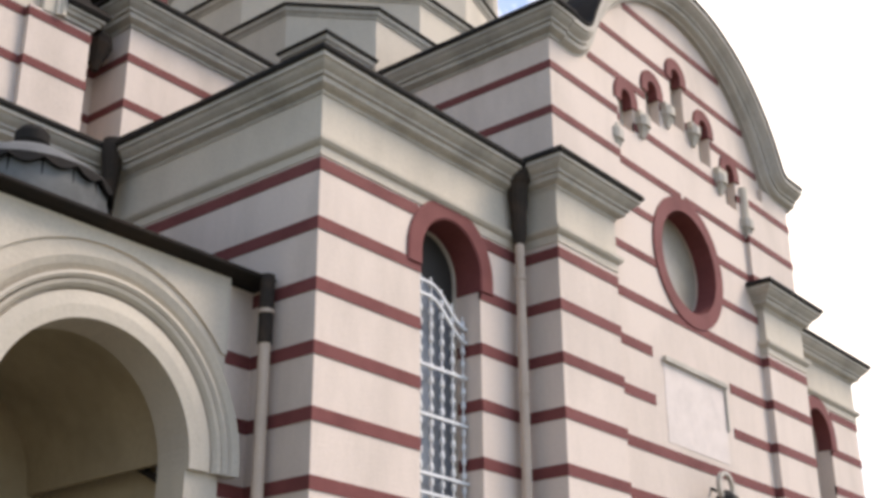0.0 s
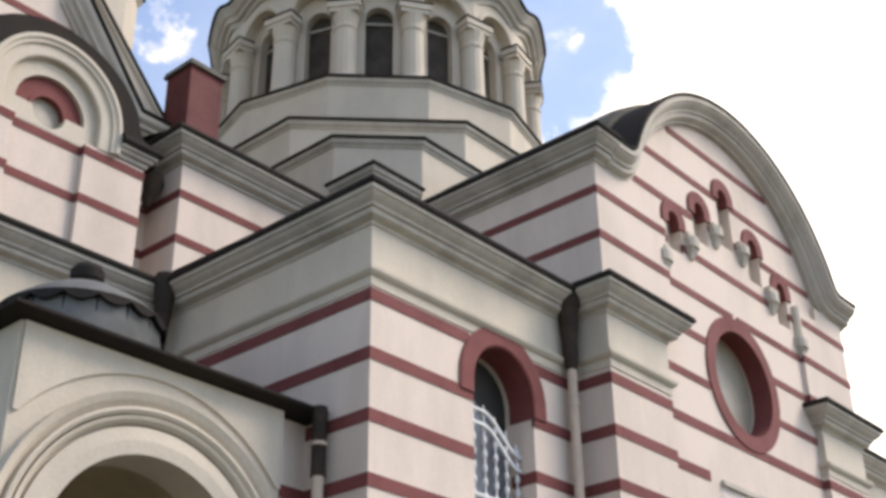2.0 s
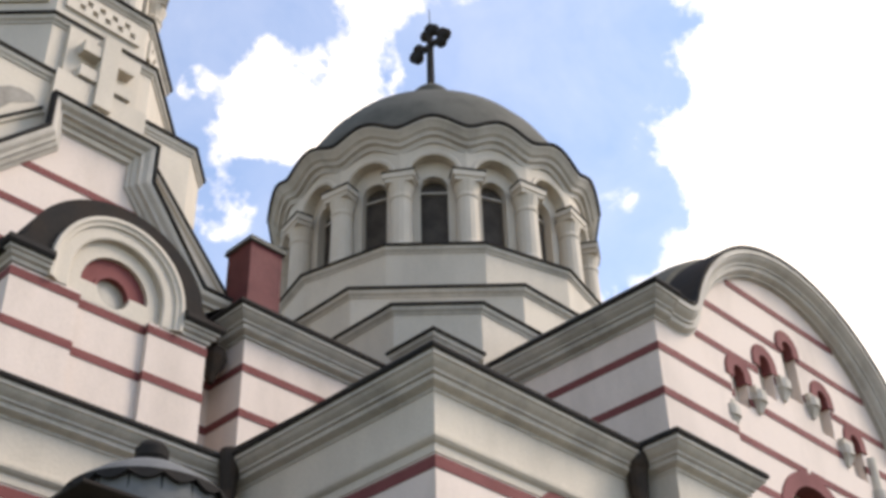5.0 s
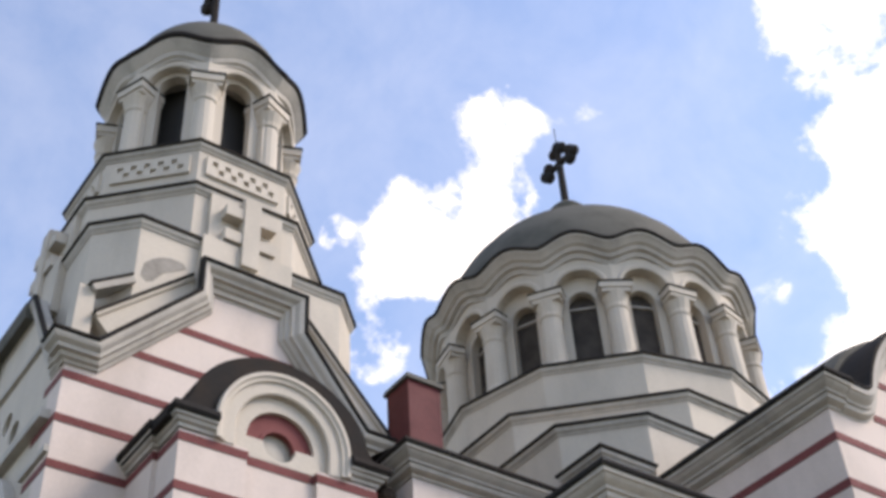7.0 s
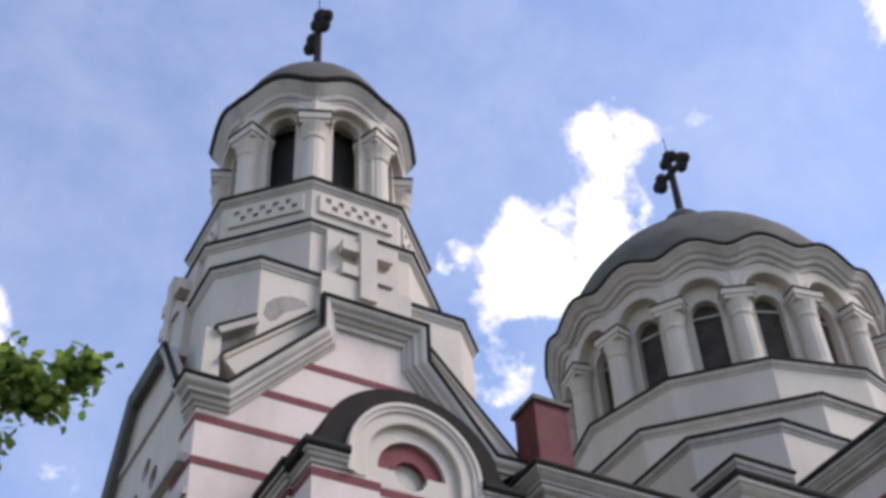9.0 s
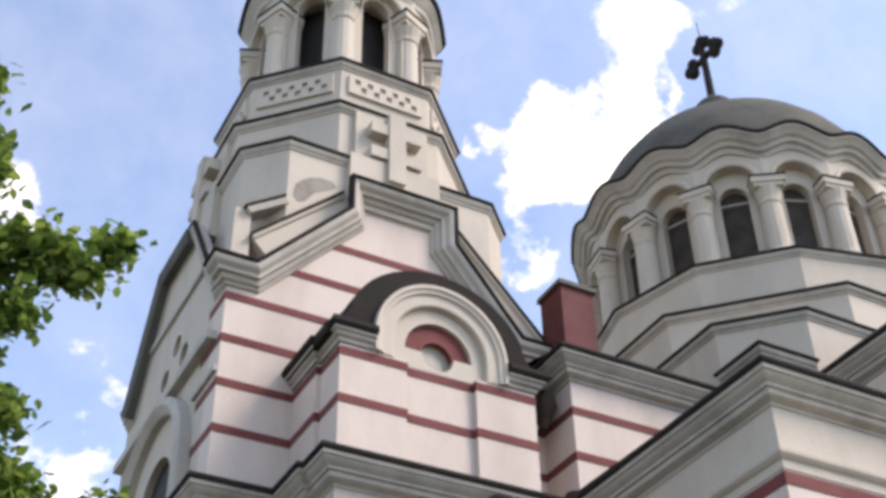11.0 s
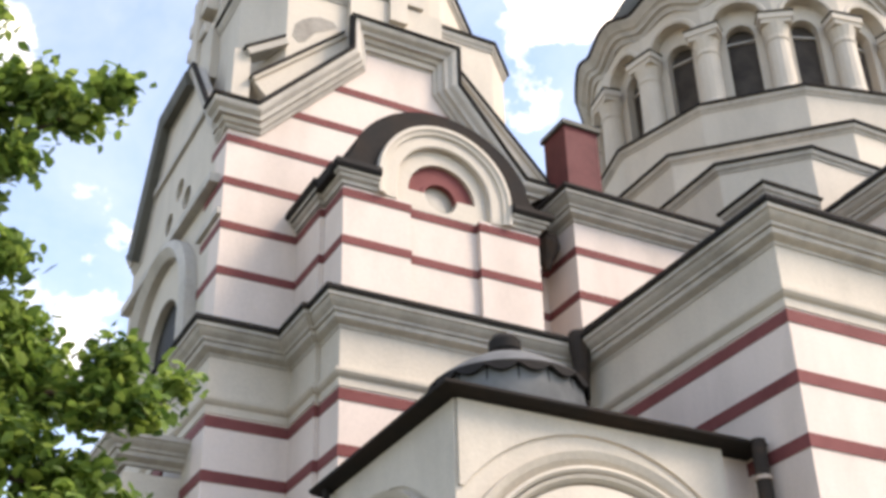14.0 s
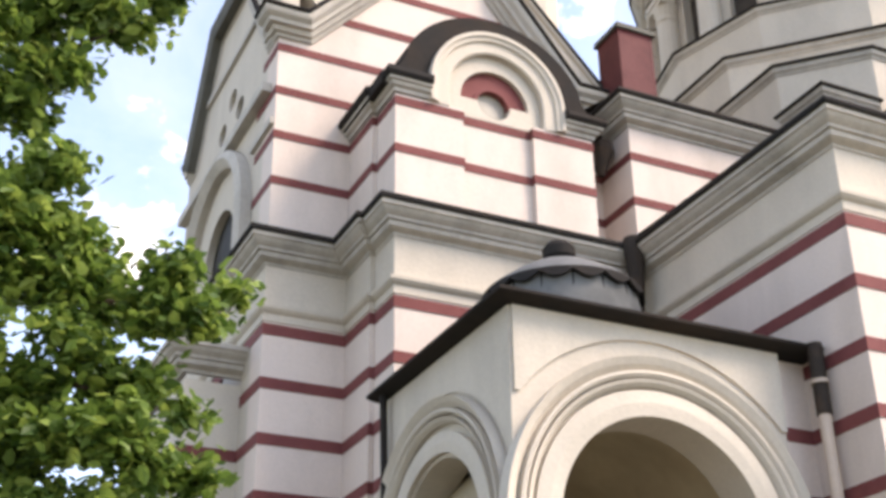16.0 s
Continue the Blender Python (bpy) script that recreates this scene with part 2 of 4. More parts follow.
def lathe(bm, prof, n=32, cx=0.0, cy=0.0, wave=None, phase=0.0):
    """Turn a profile (radius, height) round an upright axis; wave(angle, i) lifts the ring points."""
    rings = []
    for i, (r, z) in enumerate(prof):
        if r < 1e-4:
            rings.append([bm.verts.new((cx, cy, z))])
            continue
        ring = []
        for j in range(n):
            a = 2 * math.pi * j / n + phase
            dz, k = wave(a, i) if wave else (0, 1)
            ring.append(bm.verts.new((cx + r * k * math.cos(a), cy + r * k * math.sin(a), z + dz)))
        rings.append(ring)
    for r, s in zip(rings, rings[1:]):
        for j in range(n):
            q = (j + 1) % n
            if len(r) == 1 and len(s) > 1:
                bm.faces.new((r[0], s[q], s[j]))
            elif len(s) == 1 and len(r) > 1:
                bm.faces.new((r[j], r[q], s[0]))
            elif len(r) > 1:
                bm.faces.new((r[j], r[q], s[q], s[j]))
    if len(rings[0]) > 1:
        bm.faces.new(rings[0][::-1])
    if len(rings[-1]) > 1:
        bm.faces.new(rings[-1])
    return bm


def prism(bm, pts, z0, z1, shrink=1.0, cx=0.0, cy=0.0):
    lo = [bm.verts.new((x, y, z0)) for x, y in pts]
    hi = [bm.verts.new((cx + (x - cx) * shrink, cy + (y - cy) * shrink, z1)) for x, y in pts]
    n = len(pts)
    for i in range(n):
        bm.faces.new((lo[i], lo[(i + 1) % n], hi[(i + 1) % n], hi[i]))
    bm.faces.new(lo[::-1])
    bm.faces.new(hi)
    return bm


def rod(bm, a, b, r0, r1=None, n=10):
    a, b = Vector(a), Vector(b)
    r1 = r0 if r1 is None else r1
    q = (b - a).to_track_quat("Z", "Y")
    rings = []
    for p, r in ((a, r0), (b, r1)):
        rings.append([bm.verts.new(p + q @ Vector((r * math.cos(2 * math.pi * j / n), r * math.sin(2 * math.pi * j / n), 0))) for j in range(n)])
    for j in range(n):
        bm.faces.new((rings[0][j], rings[0][(j + 1) % n], rings[1][(j + 1) % n], rings[1][j]))
    bm.faces.new(rings[0][::-1])
    bm.faces.new(rings[1])
    return bm


B = bmesh.new


def regular(cx, cy, r, n, start):
    return [(cx + r * math.cos(radians(start + 360 * i / n)), cy + r * math.sin(radians(start + 360 * i / n))) for i in range(n)]


# ---------------------------------------------------------------- setting
G = -ZB
bm = B()
bmesh.ops.create_grid(bm, x_segments=8, y_segments=8, size=400)
ground = new("ground", link_mesh("ground", bm, M_GROUND))
tagged(ground, "paved churchyard ground with patches of dry grass", "ground", kind="structure")

church = thing("church", "red and cream striped orthodox church with domed crossing and bell tower", "church")

# cornice sections: distance out from the wall, height
CORNICE = [(-0.05, 0.785), (0.025, 0.785), (0.03, 0.82), (0.09, 0.845), (0.125, 0.865), (0.13, 0.925), (0.165, 0.93), (0.17, 0.965), (0.20, 0.985), (0.235, 1.015), (0.26, 1.055), (0.285, 1.06), (0.285, 1.125), (-0.05, 1.14)]
FRIEZE = [(-0.03, 0.25), (0.008, 0.25), (0.008, 0.80), (-0.03, 0.80)]
BED = [(-0.05, 0.03), (0.016, 0.03), (0.018, 0.135), (0.05, 0.155), (0.08, 0.19), (0.085, 0.23), (-0.05, 0.275)]
EDGE = [(-0.30, 1.115), (0.315, 1.115), (0.33, 1.145), (0.315, 1.19), (-0.30, 1.27)]
BAND = [(-0.03, -BH), (0.012, -BH), (0.012, 0.0), (-0.03, 0.0)]


def lift(prof, dz):
    return [(o, z + dz) for o, z in prof]


def cornice(path, dz, name="cornice", bed=True):
    c = part(name, sweep(B(), path, lift(CORNICE, dz)), M_CORNICE, church, "weathered grey plaster cornice")
    part("flashing", sweep(B(), path, lift(EDGE, dz)), M_METAL, c, "dark sheet metal roof edge")
    if bed:
        part("bed_moulding", sweep(B(), path, lift(BED, dz)), M_PALE, c)
        part("frieze", sweep(B(), path, lift(FRIEZE, dz)), M_PALE, c, "plain pale plaster frieze")
    return c


def band(path, k, parent=None):
    prof = BAND if k < 1 else [(o, max(z, -0.12)) for o, z in BAND]
    return part("red_band", sweep(B(), path, lift(prof, k * P)), M_RED, parent or church)


# ---------------------------------------------------------------- side chapel with its tall arched window
WX, WZ, WR, WFOOT = 2.26, -0.57, 0.57, -4.3
CH_TOP = 0.75
bm = B()
plate(bm, [(0, G), (3.9, G), (3.9, CH_TOP), (0, CH_TOP)], [arch(WX, WZ, WR, WFOOT)], south(0.0), 0.5)
box(bm, 0, 0.5, 0.5, 4.2, G, CH_TOP)
chapel = part("chapel_wall", bm, M_PLASTER, church, "cream plaster wall of the side chapel")
bm = B()
v = [bm.verts.new(c) for c in ((-0.25, -0.25, 1.20), (3.8, -0.25, 1.20), (3.8, 4.2, 1.30), (-0.25, 4.2, 1.30))]
bm.faces.new(v)
bmesh.ops.solidify(bm, geom=bm.faces[:], thickness=0.06)
part("chapel_roof", bm, M_METAL, church, "low dark sheet metal roof")
cornice([(0, 4.3), (0, 0), (3.735, 0)], 0.0)
for k in range(0, -12, -1):
    gap = (1.64, 2.88) if k == 0 else (WX - WR, WX + WR)
    if k < -6:
        band([(0, 4.0), (0, 0), (3.735, 0)], k)
        continue
    band([(0, 4.0), (0, 0), (gap[0], 0)], k)
    band([(gap[1], 0), (3.735, 0)], k)
    if k < -1:
        part("red_band", box(B(), WX + WR - 0.008, WX + WR + 0.02, 0.0, 0.36, k * P - BH, k * P), M_RED, church)
window = part("chapel_window", plate(B(), arch(WX, WZ, WR, WFOOT), [arch(WX, WZ, WR - 0.05, WFOOT + 0.05)], south(0.38), 0.06), M_CORNICE, church, "tall arched window behind a white iron grille")
part("pane", plate(B(), arch(WX, WZ, WR - 0.04, WFOOT + 0.04), [], south(0.41), 0.01), M_STAINED, window, "dull blue and grey stained glass")
# near-black sheet painted for the arch's shadow on the upper pane
part("arch_shade_sheet", plate(B(), [(WX + 0.53, -0.86), *arc(WX, WZ, 0.53, 0, 180, 14), (WX - 0.53, -0.55), (WX, -0.62)], [], south(0.40), 0.008), M_DARK, window, "dark sheet painting the shade under the arch")
part("arch_surround", sweep(B(), [(WX - WR, -0.74)] + arc(WX, WZ, WR, 180, 0, 22) + [(WX + WR, -0.74)], [(-0.012, -0.36), (-0.012, 0.02), (0.01, 0.035), (0.21, 0.035), (0.24, 0.025), (0.24, -0.05), (0.02, -0.36)], south(0.0), side=-1), M_RED, window, "red painted arch surround", smooth=False)
grille = part("grille", plate(B(), [(WX - 0.55, WFOOT + 0.02), (WX + 0.55, WFOOT + 0.02), (WX + 0.55, WFOOT + 0.07), (WX - 0.55, WFOOT + 0.07)], [], south(0.22), 0.03), M_IRON, window, "white wrought iron grille")
for i in range(6):
    x = WX - 0.5 + 0.2 * i
    top = -0.62 - 0.42 * max(0.0, (i - 1) / 4.0) ** 1.2
    bm = rod(B(), (x, 0.23, WFOOT), (x, 0.23, top), 0.012, n=6)
    z = WFOOT + 0.1
    while z < top - 0.08:
        bmesh.ops.create_icosphere(bm, subdivisions=1, radius=0.034, matrix=Matrix.Translation((x, 0.23, z)) @ Matrix.Diagonal((1, 1, 1.9, 1)))
        z += 0.17
    part("grille_bar", bm, M_IRON, grille)
for z in (-1.83, -2.42, -3.10, -3.32):
    part("grille_crossbar", box(B(), WX - 0.55, WX + 0.55, 0.19, 0.215, z - 0.017, z + 0.017), M_IRON, grille)
for z0 in (-0.83, -1.0):
    pts = [(WX - 0.55 + 1.1 * i / 14, z0 + (0.04 if i < 5 else 0.04 - 0.21 * (1 - math.cos(math.pi * (i - 5) / 9))) - 0.03 * max(0, 2 - i) * 0.5) for i in range(15)]
    part("grille_scroll", sweep(B(), pts, [(-0.017, 0), (0.017, 0), (0.017, 0.03), (-0.017, 0.03)], south(0.22)), M_IRON, grille)


def downpipe(x, y, z0, z1, hopper_z, wall):
    p = part("downpipe", rod(B(), (x, y, z0), (x, y, z1), 0.062, n=14), M_PIPE, church, "beige painted metal downpipe", smooth=True)
    bm = lathe(B(), [(0.07, z1 - 0.06), (0.085, z1), (0.10, z1 + 0.1), (0.105, z1 + 0.35), (0.125, hopper_z - 0.3), (0.14, hopper_z - 0.05), (0.17, hopper_z), (0.19, hopper_z + 0.2), (0.15, hopper_z + 0.27)], 12, x, y)
    part("hopper", bm, M_RUST, p, "dark rusted rainwater hopper", smooth=True)
    z = z1 - 0.55
    while z > z0:
        part("bracket", rod(B(), (x, y, z), (x, y, z + 0.05), 0.075, n=14), M_PIPE, p)
        z -= 1.5
    return p


downpipe(3.50, -0.14, G, 0.12, 0.95, 0)

# ---------------------------------------------------------------- transept with the curved gable
GX = 7.53
oculus_c, oculus_r = (7.45, 0.97), 0.83
lancets = [(GX + (i - 2) * 0.82, t) for i, t in enumerate((3.34, 3.84, 4.44, 3.84, 3.34))]
foots = (2.62, 3.08, 3.30, 2.98, 2.50)
bm = B()
gable_arc = arc(7.55, 2.44, 3.02, 160, 20, 28)
outer = [(3.79, G), (11.2, G), (11.2, 3.2), (10.6, 3.2), *gable_arc[::-1], (4.5, 3.2), (3.79, 3.2)]
holes = [circle(*oculus_c, oculus_r, 36)]
for (x, top), foot in zip(lancets, foots):
    holes.append(arch(x, top - 0.2, 0.2, foot, 10))
plate(bm, outer, holes, south(-0.46), 0.5)
gable = part("gable_wall", bm, M_PLASTER, church, "cream plaster transept front under a curved gable")
part("gable_backing", plate(B(), arc(7.55, 2.35, 2.70, 0, 180, 30), [], south(-0.30), 0.04), M_PALE, gable)
part("transept_side_wall", box(B(), 3.79, 4.2, 0.04, 4.0, G, 3.2), M_PLASTER, church)
part("transept_side_wall", box(B(), 10.8, 11.2, 0.04, 4.0, G, 3.2), M_PLASTER, church)
for piece in ([(3.788, 1.2), (5.5, 1.2), (5.5, 2.95), (4.86, 2.95), (4.86, 3.2), (3.788, 3.2)], [(9.55, 1.2), (11.2, 1.2), (11.2, 3.2), (10.24, 3.2), (10.24, 2.95), (9.55, 2.95)]):
    part("gable_pier", plate(B(), piece, [], south(-0.46), 0.09, 0.075), M_PLASTER, gable)
for x0, x1 in ((3.735, 5.14), (9.7, 11.1)):
    pil = part("pilaster", box(B(), x0, x1, -0.575, 0.02, G, 0.75), M_PLASTER, church, "cream plaster corner pilaster")
    path = [(x0, 0.05), (x0, -0.575), (x1, -0.575), (x1, -0.3)]
    cornice(path, 0.04)
    for k in range(0, -12, -1):
        band(path, k)
for k in range(0, -12, -1):
    if k in (-1, -2):
        band([(5.14, -0.46), (6.15, -0.46)], k)
        band([(8.45, -0.46), (9.7, -0.46)], k)
    else:
        band([(5.14, -0.46), (9.7, -0.46)], k)
for k in (1, 2, 3, 4):
    z = k * P - BH / 2
    dz = abs(z - oculus_c[1])
    half = math.sqrt(max(0.0, 1.0 - dz * dz))
    if k == 3:
        half = 0.06
    left = [(3.79, 4.0), (3.79, -0.535), (5.5, -0.535), (5.5, -0.46)] if k > 1 else [(5.14, -0.46)]
    right = [(9.55, -0.46), (9.55, -0.535), (11.2, -0.535), (11.2, 2.0)] if k > 1 else [(9.7, -0.46)]
    if half > 0.05:
        band(left + [(oculus_c[0] - half, -0.46)], k)
        band([(oculus_c[0] + half, -0.46)] + right, k)
    else:
        stops = [x for (x, top), foot in zip(lancets, foots) if foot < k * P - 0.05]
        marks = [5.5] + [e for x in stops for e in (x - 0.2, x + 0.2)] + [9.55]
        band(left + [(marks[1], -0.46)], k)
        for i in range(2, len(marks) - 2, 2):
            band([(marks[i], -0.46), (marks[i + 1], -0.46)], k)
        band([(marks[-2], -0.46)] + right, k)
for k in (5, 6, 7):
    z = k * P - BH / 2
    half = math.sqrt(2.85 ** 2 - (z - 2.44) ** 2)
    stops = [x for (x, top), foot in zip(lancets, foots) if top > k * P - BH]
    marks = [7.55 - half] + [e for x in stops for e in (x - 0.22, x + 0.22)] + [7.55 + half]
    for i in range(0, len(marks), 2):
        way = [(marks[i], -0.46), (marks[i + 1], -0.46)]
        band(way, k)
# coping of the curved gable
coping = [(4.02, 3.14)] + arc(4.304, 3.75, 0.61, -90, -22, 9)[:-1] + arc(7.55, 2.44, 2.89, 158, 22, 36) + arc(10.796, 3.75, 0.61, 202, 270, 9)[1:] + [(11.35, 3.14)]
GPROF = [(0.0, -0.05), (0.0, 0.04), (0.03, 0.045), (0.05, 0.10), (0.075, 0.14), (0.14, 0.145), (0.145, 0.18), (0.18, 0.185), (0.20, 0.22), (0.24, 0.27), (0.27, 0.285), (0.275, 0.31), (0.355, 0.315), (0.38, -0.05)]
cop = part("gable_cornice", sweep(B(), coping, GPROF, south(-0.5), side=-1), M_CORNICE, church, "weathered moulded cornice following the curved gable", smooth=True)
part("flashing", sweep(B(), coping, [(0.355, -0.35), (0.355, 0.33), (0.375, 0.345), (0.405, 0.33), (0.43, -0.35)], south(-0.5), side=-1), M_METAL, cop, "dark sheet metal edge")
cornice([(3.79, 4.4), (3.79, -0.535), (4.05, -0.535)], 2.38, bed=False)
cornice([(11.2, -0.535), (11.2, 4.0)], 2.39, bed=False)
bm = sweep(B(), coping, [(0.36, -4.7), (0.36, -0.35), (0.50, -0.38), (0.55, -0.65), (0.55, -4.7)], south(-0.5), side=-1)
roof = part("transept_roof", bm, M_ROOF, church, "grey sheet metal barrel roof of the transept", smooth=True)
# oculus
oc = part("oculus", plate(B(), circle(*oculus_c, 1.05, 40), [circle(*oculus_c, oculus_r - 0.012, 40)], south(-0.46), 0.32, 0.03), M_RED, church, "round window in a red painted ring")
part("pane", plate(B(), circle(*oculus_c, oculus_r + 0.02, 36), [], south(-0.13), 0.02), M_OCULUS, oc, "dusty beige pane")
# stepped blind arcade
for (x, top), foot in zip(lancets, foots):
    niche = part("arcade_arch", sweep(B(), [(x - 0.2, top - 0.30)] + arc(x, top - 0.2, 0.2, 180, 0, 14) + [(x + 0.2, top - 0.30)], [(-0.06, -0.14), (-0.06, 0.025), (0.115, 0.035), (0.13, 0.02), (0.13, -0.1), (0.02, -0.14)], south(-0.46), side=-1), M_RED, gable, "red painted arch of the blind arcade")
for i, z in enumerate((2.30, 2.84, 3.36, 3.36, 2.80, 2.27)):
    x = GX + (i - 2.5) * 0.82
    t = min(lancets[max(0, i - 1)][1], lancets[min(4, i)][1]) - 0.42 if i else z + 0.16
    bm = rod(B(), (x, -0.475, z + 0.08), (x, -0.475, t + 0.06), 0.09, n=10)
    if 0 < i < 5:
        box(bm, x - 0.15, x + 0.15, -0.56, -0.44, t, t + 0.10)
    col = part("colonnette", bm, M_PALE, gable, smooth=True)
    bm = prism(B(), [(x - 0.15, -0.45), (x - 0.13, -0.56), (x - 0.06, -0.60), (x + 0.06, -0.60), (x + 0.13, -0.56), (x + 0.15, -0.45)], z - 0.04, z + 0.12)
    prism(bm, [(x + 0.13, -0.45), (x + 0.10, -0.57), (x - 0.10, -0.57), (x - 0.13, -0.45)], z - 0.04, z - 0.22, 0.4, x, -0.45)
    part("corbel", bm, M_CORNICE, col)
# plaque
pl = part("plaque", box(B(), 6.44, 8.22, -0.466, -0.44, -2.0, -0.84), M_STONE, church, "blank pale stone plaque with a shadowed frame")
part("plaque_frame", box(B(), 6.42, 8.26, -0.52, -0.44, -0.84, -0.77), M_CORNICE, pl)
part("plaque_frame", box(B(), 8.22, 8.26, -0.50, -0.44, -1.5, -0.84), M_CORNICE, pl)

# iron lantern on a hoop above the portal
lantern = thing("wall_lantern", "pale iron hoop lantern bracketed on the striped church wall", "lantern")
part("hoop", sweep(B(), circle(7.35, -2.52, 0.20, 24), [(-0.025, 0.30), (0.025, 0.30), (0.025, 0.36), (-0.025, 0.36)], south(-0.46), closed=True), M_CORNICE, lantern)
part("arm", rod(B(), (7.55, -0.44, -2.45), (7.50, -0.80, -2.62), 0.025, n=6), M_METAL, lantern)
part("stay", rod(B(), (7.52, -0.80, -2.50), (7.75, -0.46, -2.95), 0.022, n=6), M_CORNICE, lantern)
part("lantern_body", lathe(B(), [(0.05, -2.98), (0.13, -2.92), (0.16, -2.66), (0.10, -2.60), (0.03, -2.56)], 6, 7.35, -0.79), M_DARK, lantern)

# ---------------------------------------------------------------- far chapel beyond the transept
WX2 = 12.75
bm = B()
plate(bm, [(11.1, G), (14.6, G), (14.6, CH_TOP), (11.1, CH_TOP)], [arch(WX2, WZ, 0.5, WFOOT)], south(0.0), 0.5)
box(bm, 14.1, 14.6, 0.5, 4.2, G, CH_TOP)
far = part("chapel_wall", bm, M_PLASTER, church)
cornice([(11.1, 0), (14.6, 0), (14.6, 4.2)], 0)
w2 = part("chapel_window", plate(B(), arch(WX2, WZ, 0.5, WFOOT), [arch(WX2, WZ, 0.44, WFOOT + 0.06)], south(0.3), 0.06), M_CORNICE, church)
part("pane", plate(B(), arch(WX2, WZ, 0.46, WFOOT + 0.04), [], south(0.33), 0.01), M_STAINED, w2)
part("arch_surround", sweep(B(), [(WX2 - 0.5, -0.74)] + arc(WX2, WZ, 0.5, 180, 0, 18) + [(WX2 + 0.5, -0.74)], [(-0.012, -0.25), (-0.012, 0.03), (0.22, 0.03), (0.22, -0.1)], south(0.0), side=-1), M_RED, w2)
for k in range(0, -12, -1):
    g2 = 0.62 if k == 0 else 0.5
    band([(11.1, 0), (WX2 - g2, 0)], k)
    band([(WX2 + g2, 0), (14.6, 0), (14.6, 4)], k)
bm = B()
bm.faces.new([bm.verts.new(c) for c in ((11.2, -0.25, 1.20), (14.8, -0.25, 1.20), (14.8, 4.2, 1.30), (11.2, 4.2, 1.30))])
bmesh.ops.solidify(bm, geom=bm.faces[:], thickness=0.06)
part("chapel_roof", bm, M_METAL, church)

# ---------------------------------------------------------------- nave and crossing
DX, DY = 7.74, 7.60
bm = box(B(), 0.03, 16.5, 3.74, 11.5, G, 3.2)
part("nave_wall", bm, M_PLASTER, church, "cream plaster upper wall of the nave")
NP = [(0.03, 6.0), (0.03, 3.74), (3.79, 3.74)]
cornice(NP, 2.42, bed=False)
for k in (2, 3, 4):
    band(NP, k)
cornice([(11.2, 3.74), (16.5, 3.74), (16.5, 11.5)], 2.42, bed=False)
bm = B()
v = [bm.verts.new(c) for c in ((-0.2, 3.5, 3.60), (16.7, 3.5, 3.60), (16.7, 7.6, 4.7), (-0.2, 7.6, 4.7), (16.7, 11.7, 3.60), (-0.2, 11.7, 3.60))]
bm.faces.new((v[0], v[1], v[2], v[3]))
bm.faces.new((v[3], v[2], v[4], v[5]))
part("nave_roof", bm, M_METAL, church, "dark sheet metal nave roof")


def tier(pts, z0, z1, over, name, th=0.10):
    """A storey of the base with a thin dark roof edge above a moulding."""
    body = part(name, prism(B(), pts, z0, z1 - th), M_PALE, church, "pale plaster stage under a dark roof edge")
    way = pts[::-1] if sum((pts[i][0] - pts[i - 1][0]) * (pts[i][1] + pts[i - 1][1]) for i in range(len(pts))) > 0 else pts
    part("moulding", sweep(B(), way, [(-0.2, z1 - th - 0.10), (0.02, z1 - th - 0.10), (0.03, z1 - th - 0.06), (over * 0.75, z1 - th - 0.03), (over * 0.85, z1 - th + 0.05), (-0.2, z1 - th + 0.05)], closed=True), M_CORNICE, body)
    part("flashing", sweep(B(), way, [(-0.2, z1 - 0.05), (over + 0.02, z1 - 0.055), (over + 0.03, z1 - 0.02), (over + 0.01, z1 + 0.005), (-0.2, z1 + 0.03)], closed=True), M_METAL, body)
    return body


def chamfered(cx, cy, s, t):
    return [(cx - s, cy - t), (cx - t, cy - s), (cx + t, cy - s), (cx + s, cy - t), (cx + s, cy + t), (cx + t, cy + s), (cx - t, cy + s), (cx - s, cy + t)]


for cx0, cx1 in ((3.57, 4.58), (10.90, 11.91)):
    tier([(cx0, 3.54), (cx1, 3.54), (cx1, 4.46), (cx0, 4.46)], 3.0, 4.76, 0.09, "crossing_pedestal")
tier(chamfered(DX, DY, 4.08, 3.02), 4.5, 5.78, 0.09, "crossing_stage")
tier(regular(DX, DY, 4.15, 8, 22.5), 5.5, 6.93, 0.10, "crossing_stage")
tier(regular(DX, DY, 3.66, 12, 0), 6.7, 8.13, 0.09, "drum_plinth")

# drum: sixteen bays between piers with half columns
NB = 16
R_OUT = 3.38
half_w = R_OUT * math.tan(math.pi / NB)


def radial(r):
    """A face whose middle is r out along +x; u runs along y."""
    return lambda u, v, d: (r + d, -u, v)


bay_out = link_mesh("drum_bay", plate(B(), [(-half_w, 8.1), (half_w, 8.1), (half_w, 11.0), (-half_w, 11.0)], [arch(0, 10.02, 0.50, 8.1 + 0.001, 14)], radial(R_OUT), 0.30), M_PALE)
half_i = (R_OUT - 0.27) * math.tan(math.pi / NB)
bay_in = link_mesh("drum_recess", plate(B(), [(-half_i, 8.0), (half_i, 8.0), (half_i, 11.0), (-half_i, 11.0)], [arch(0, 9.86, 0.275, 8.28, 12)], radial(R_OUT - 0.22), 0.25), M_PALE)
bm = plate(B(), arch(0, 9.86, 0.30, 8.26, 12), [], radial(R_OUT - 0.42), 0.02)
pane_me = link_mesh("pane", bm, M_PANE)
bm = box(B(), R_OUT - 0.42, R_OUT - 0.37, -0.29, 0.29, 9.80, 9.84)
bars_me = link_mesh("glazing_bar", bm, M_CORNICE)
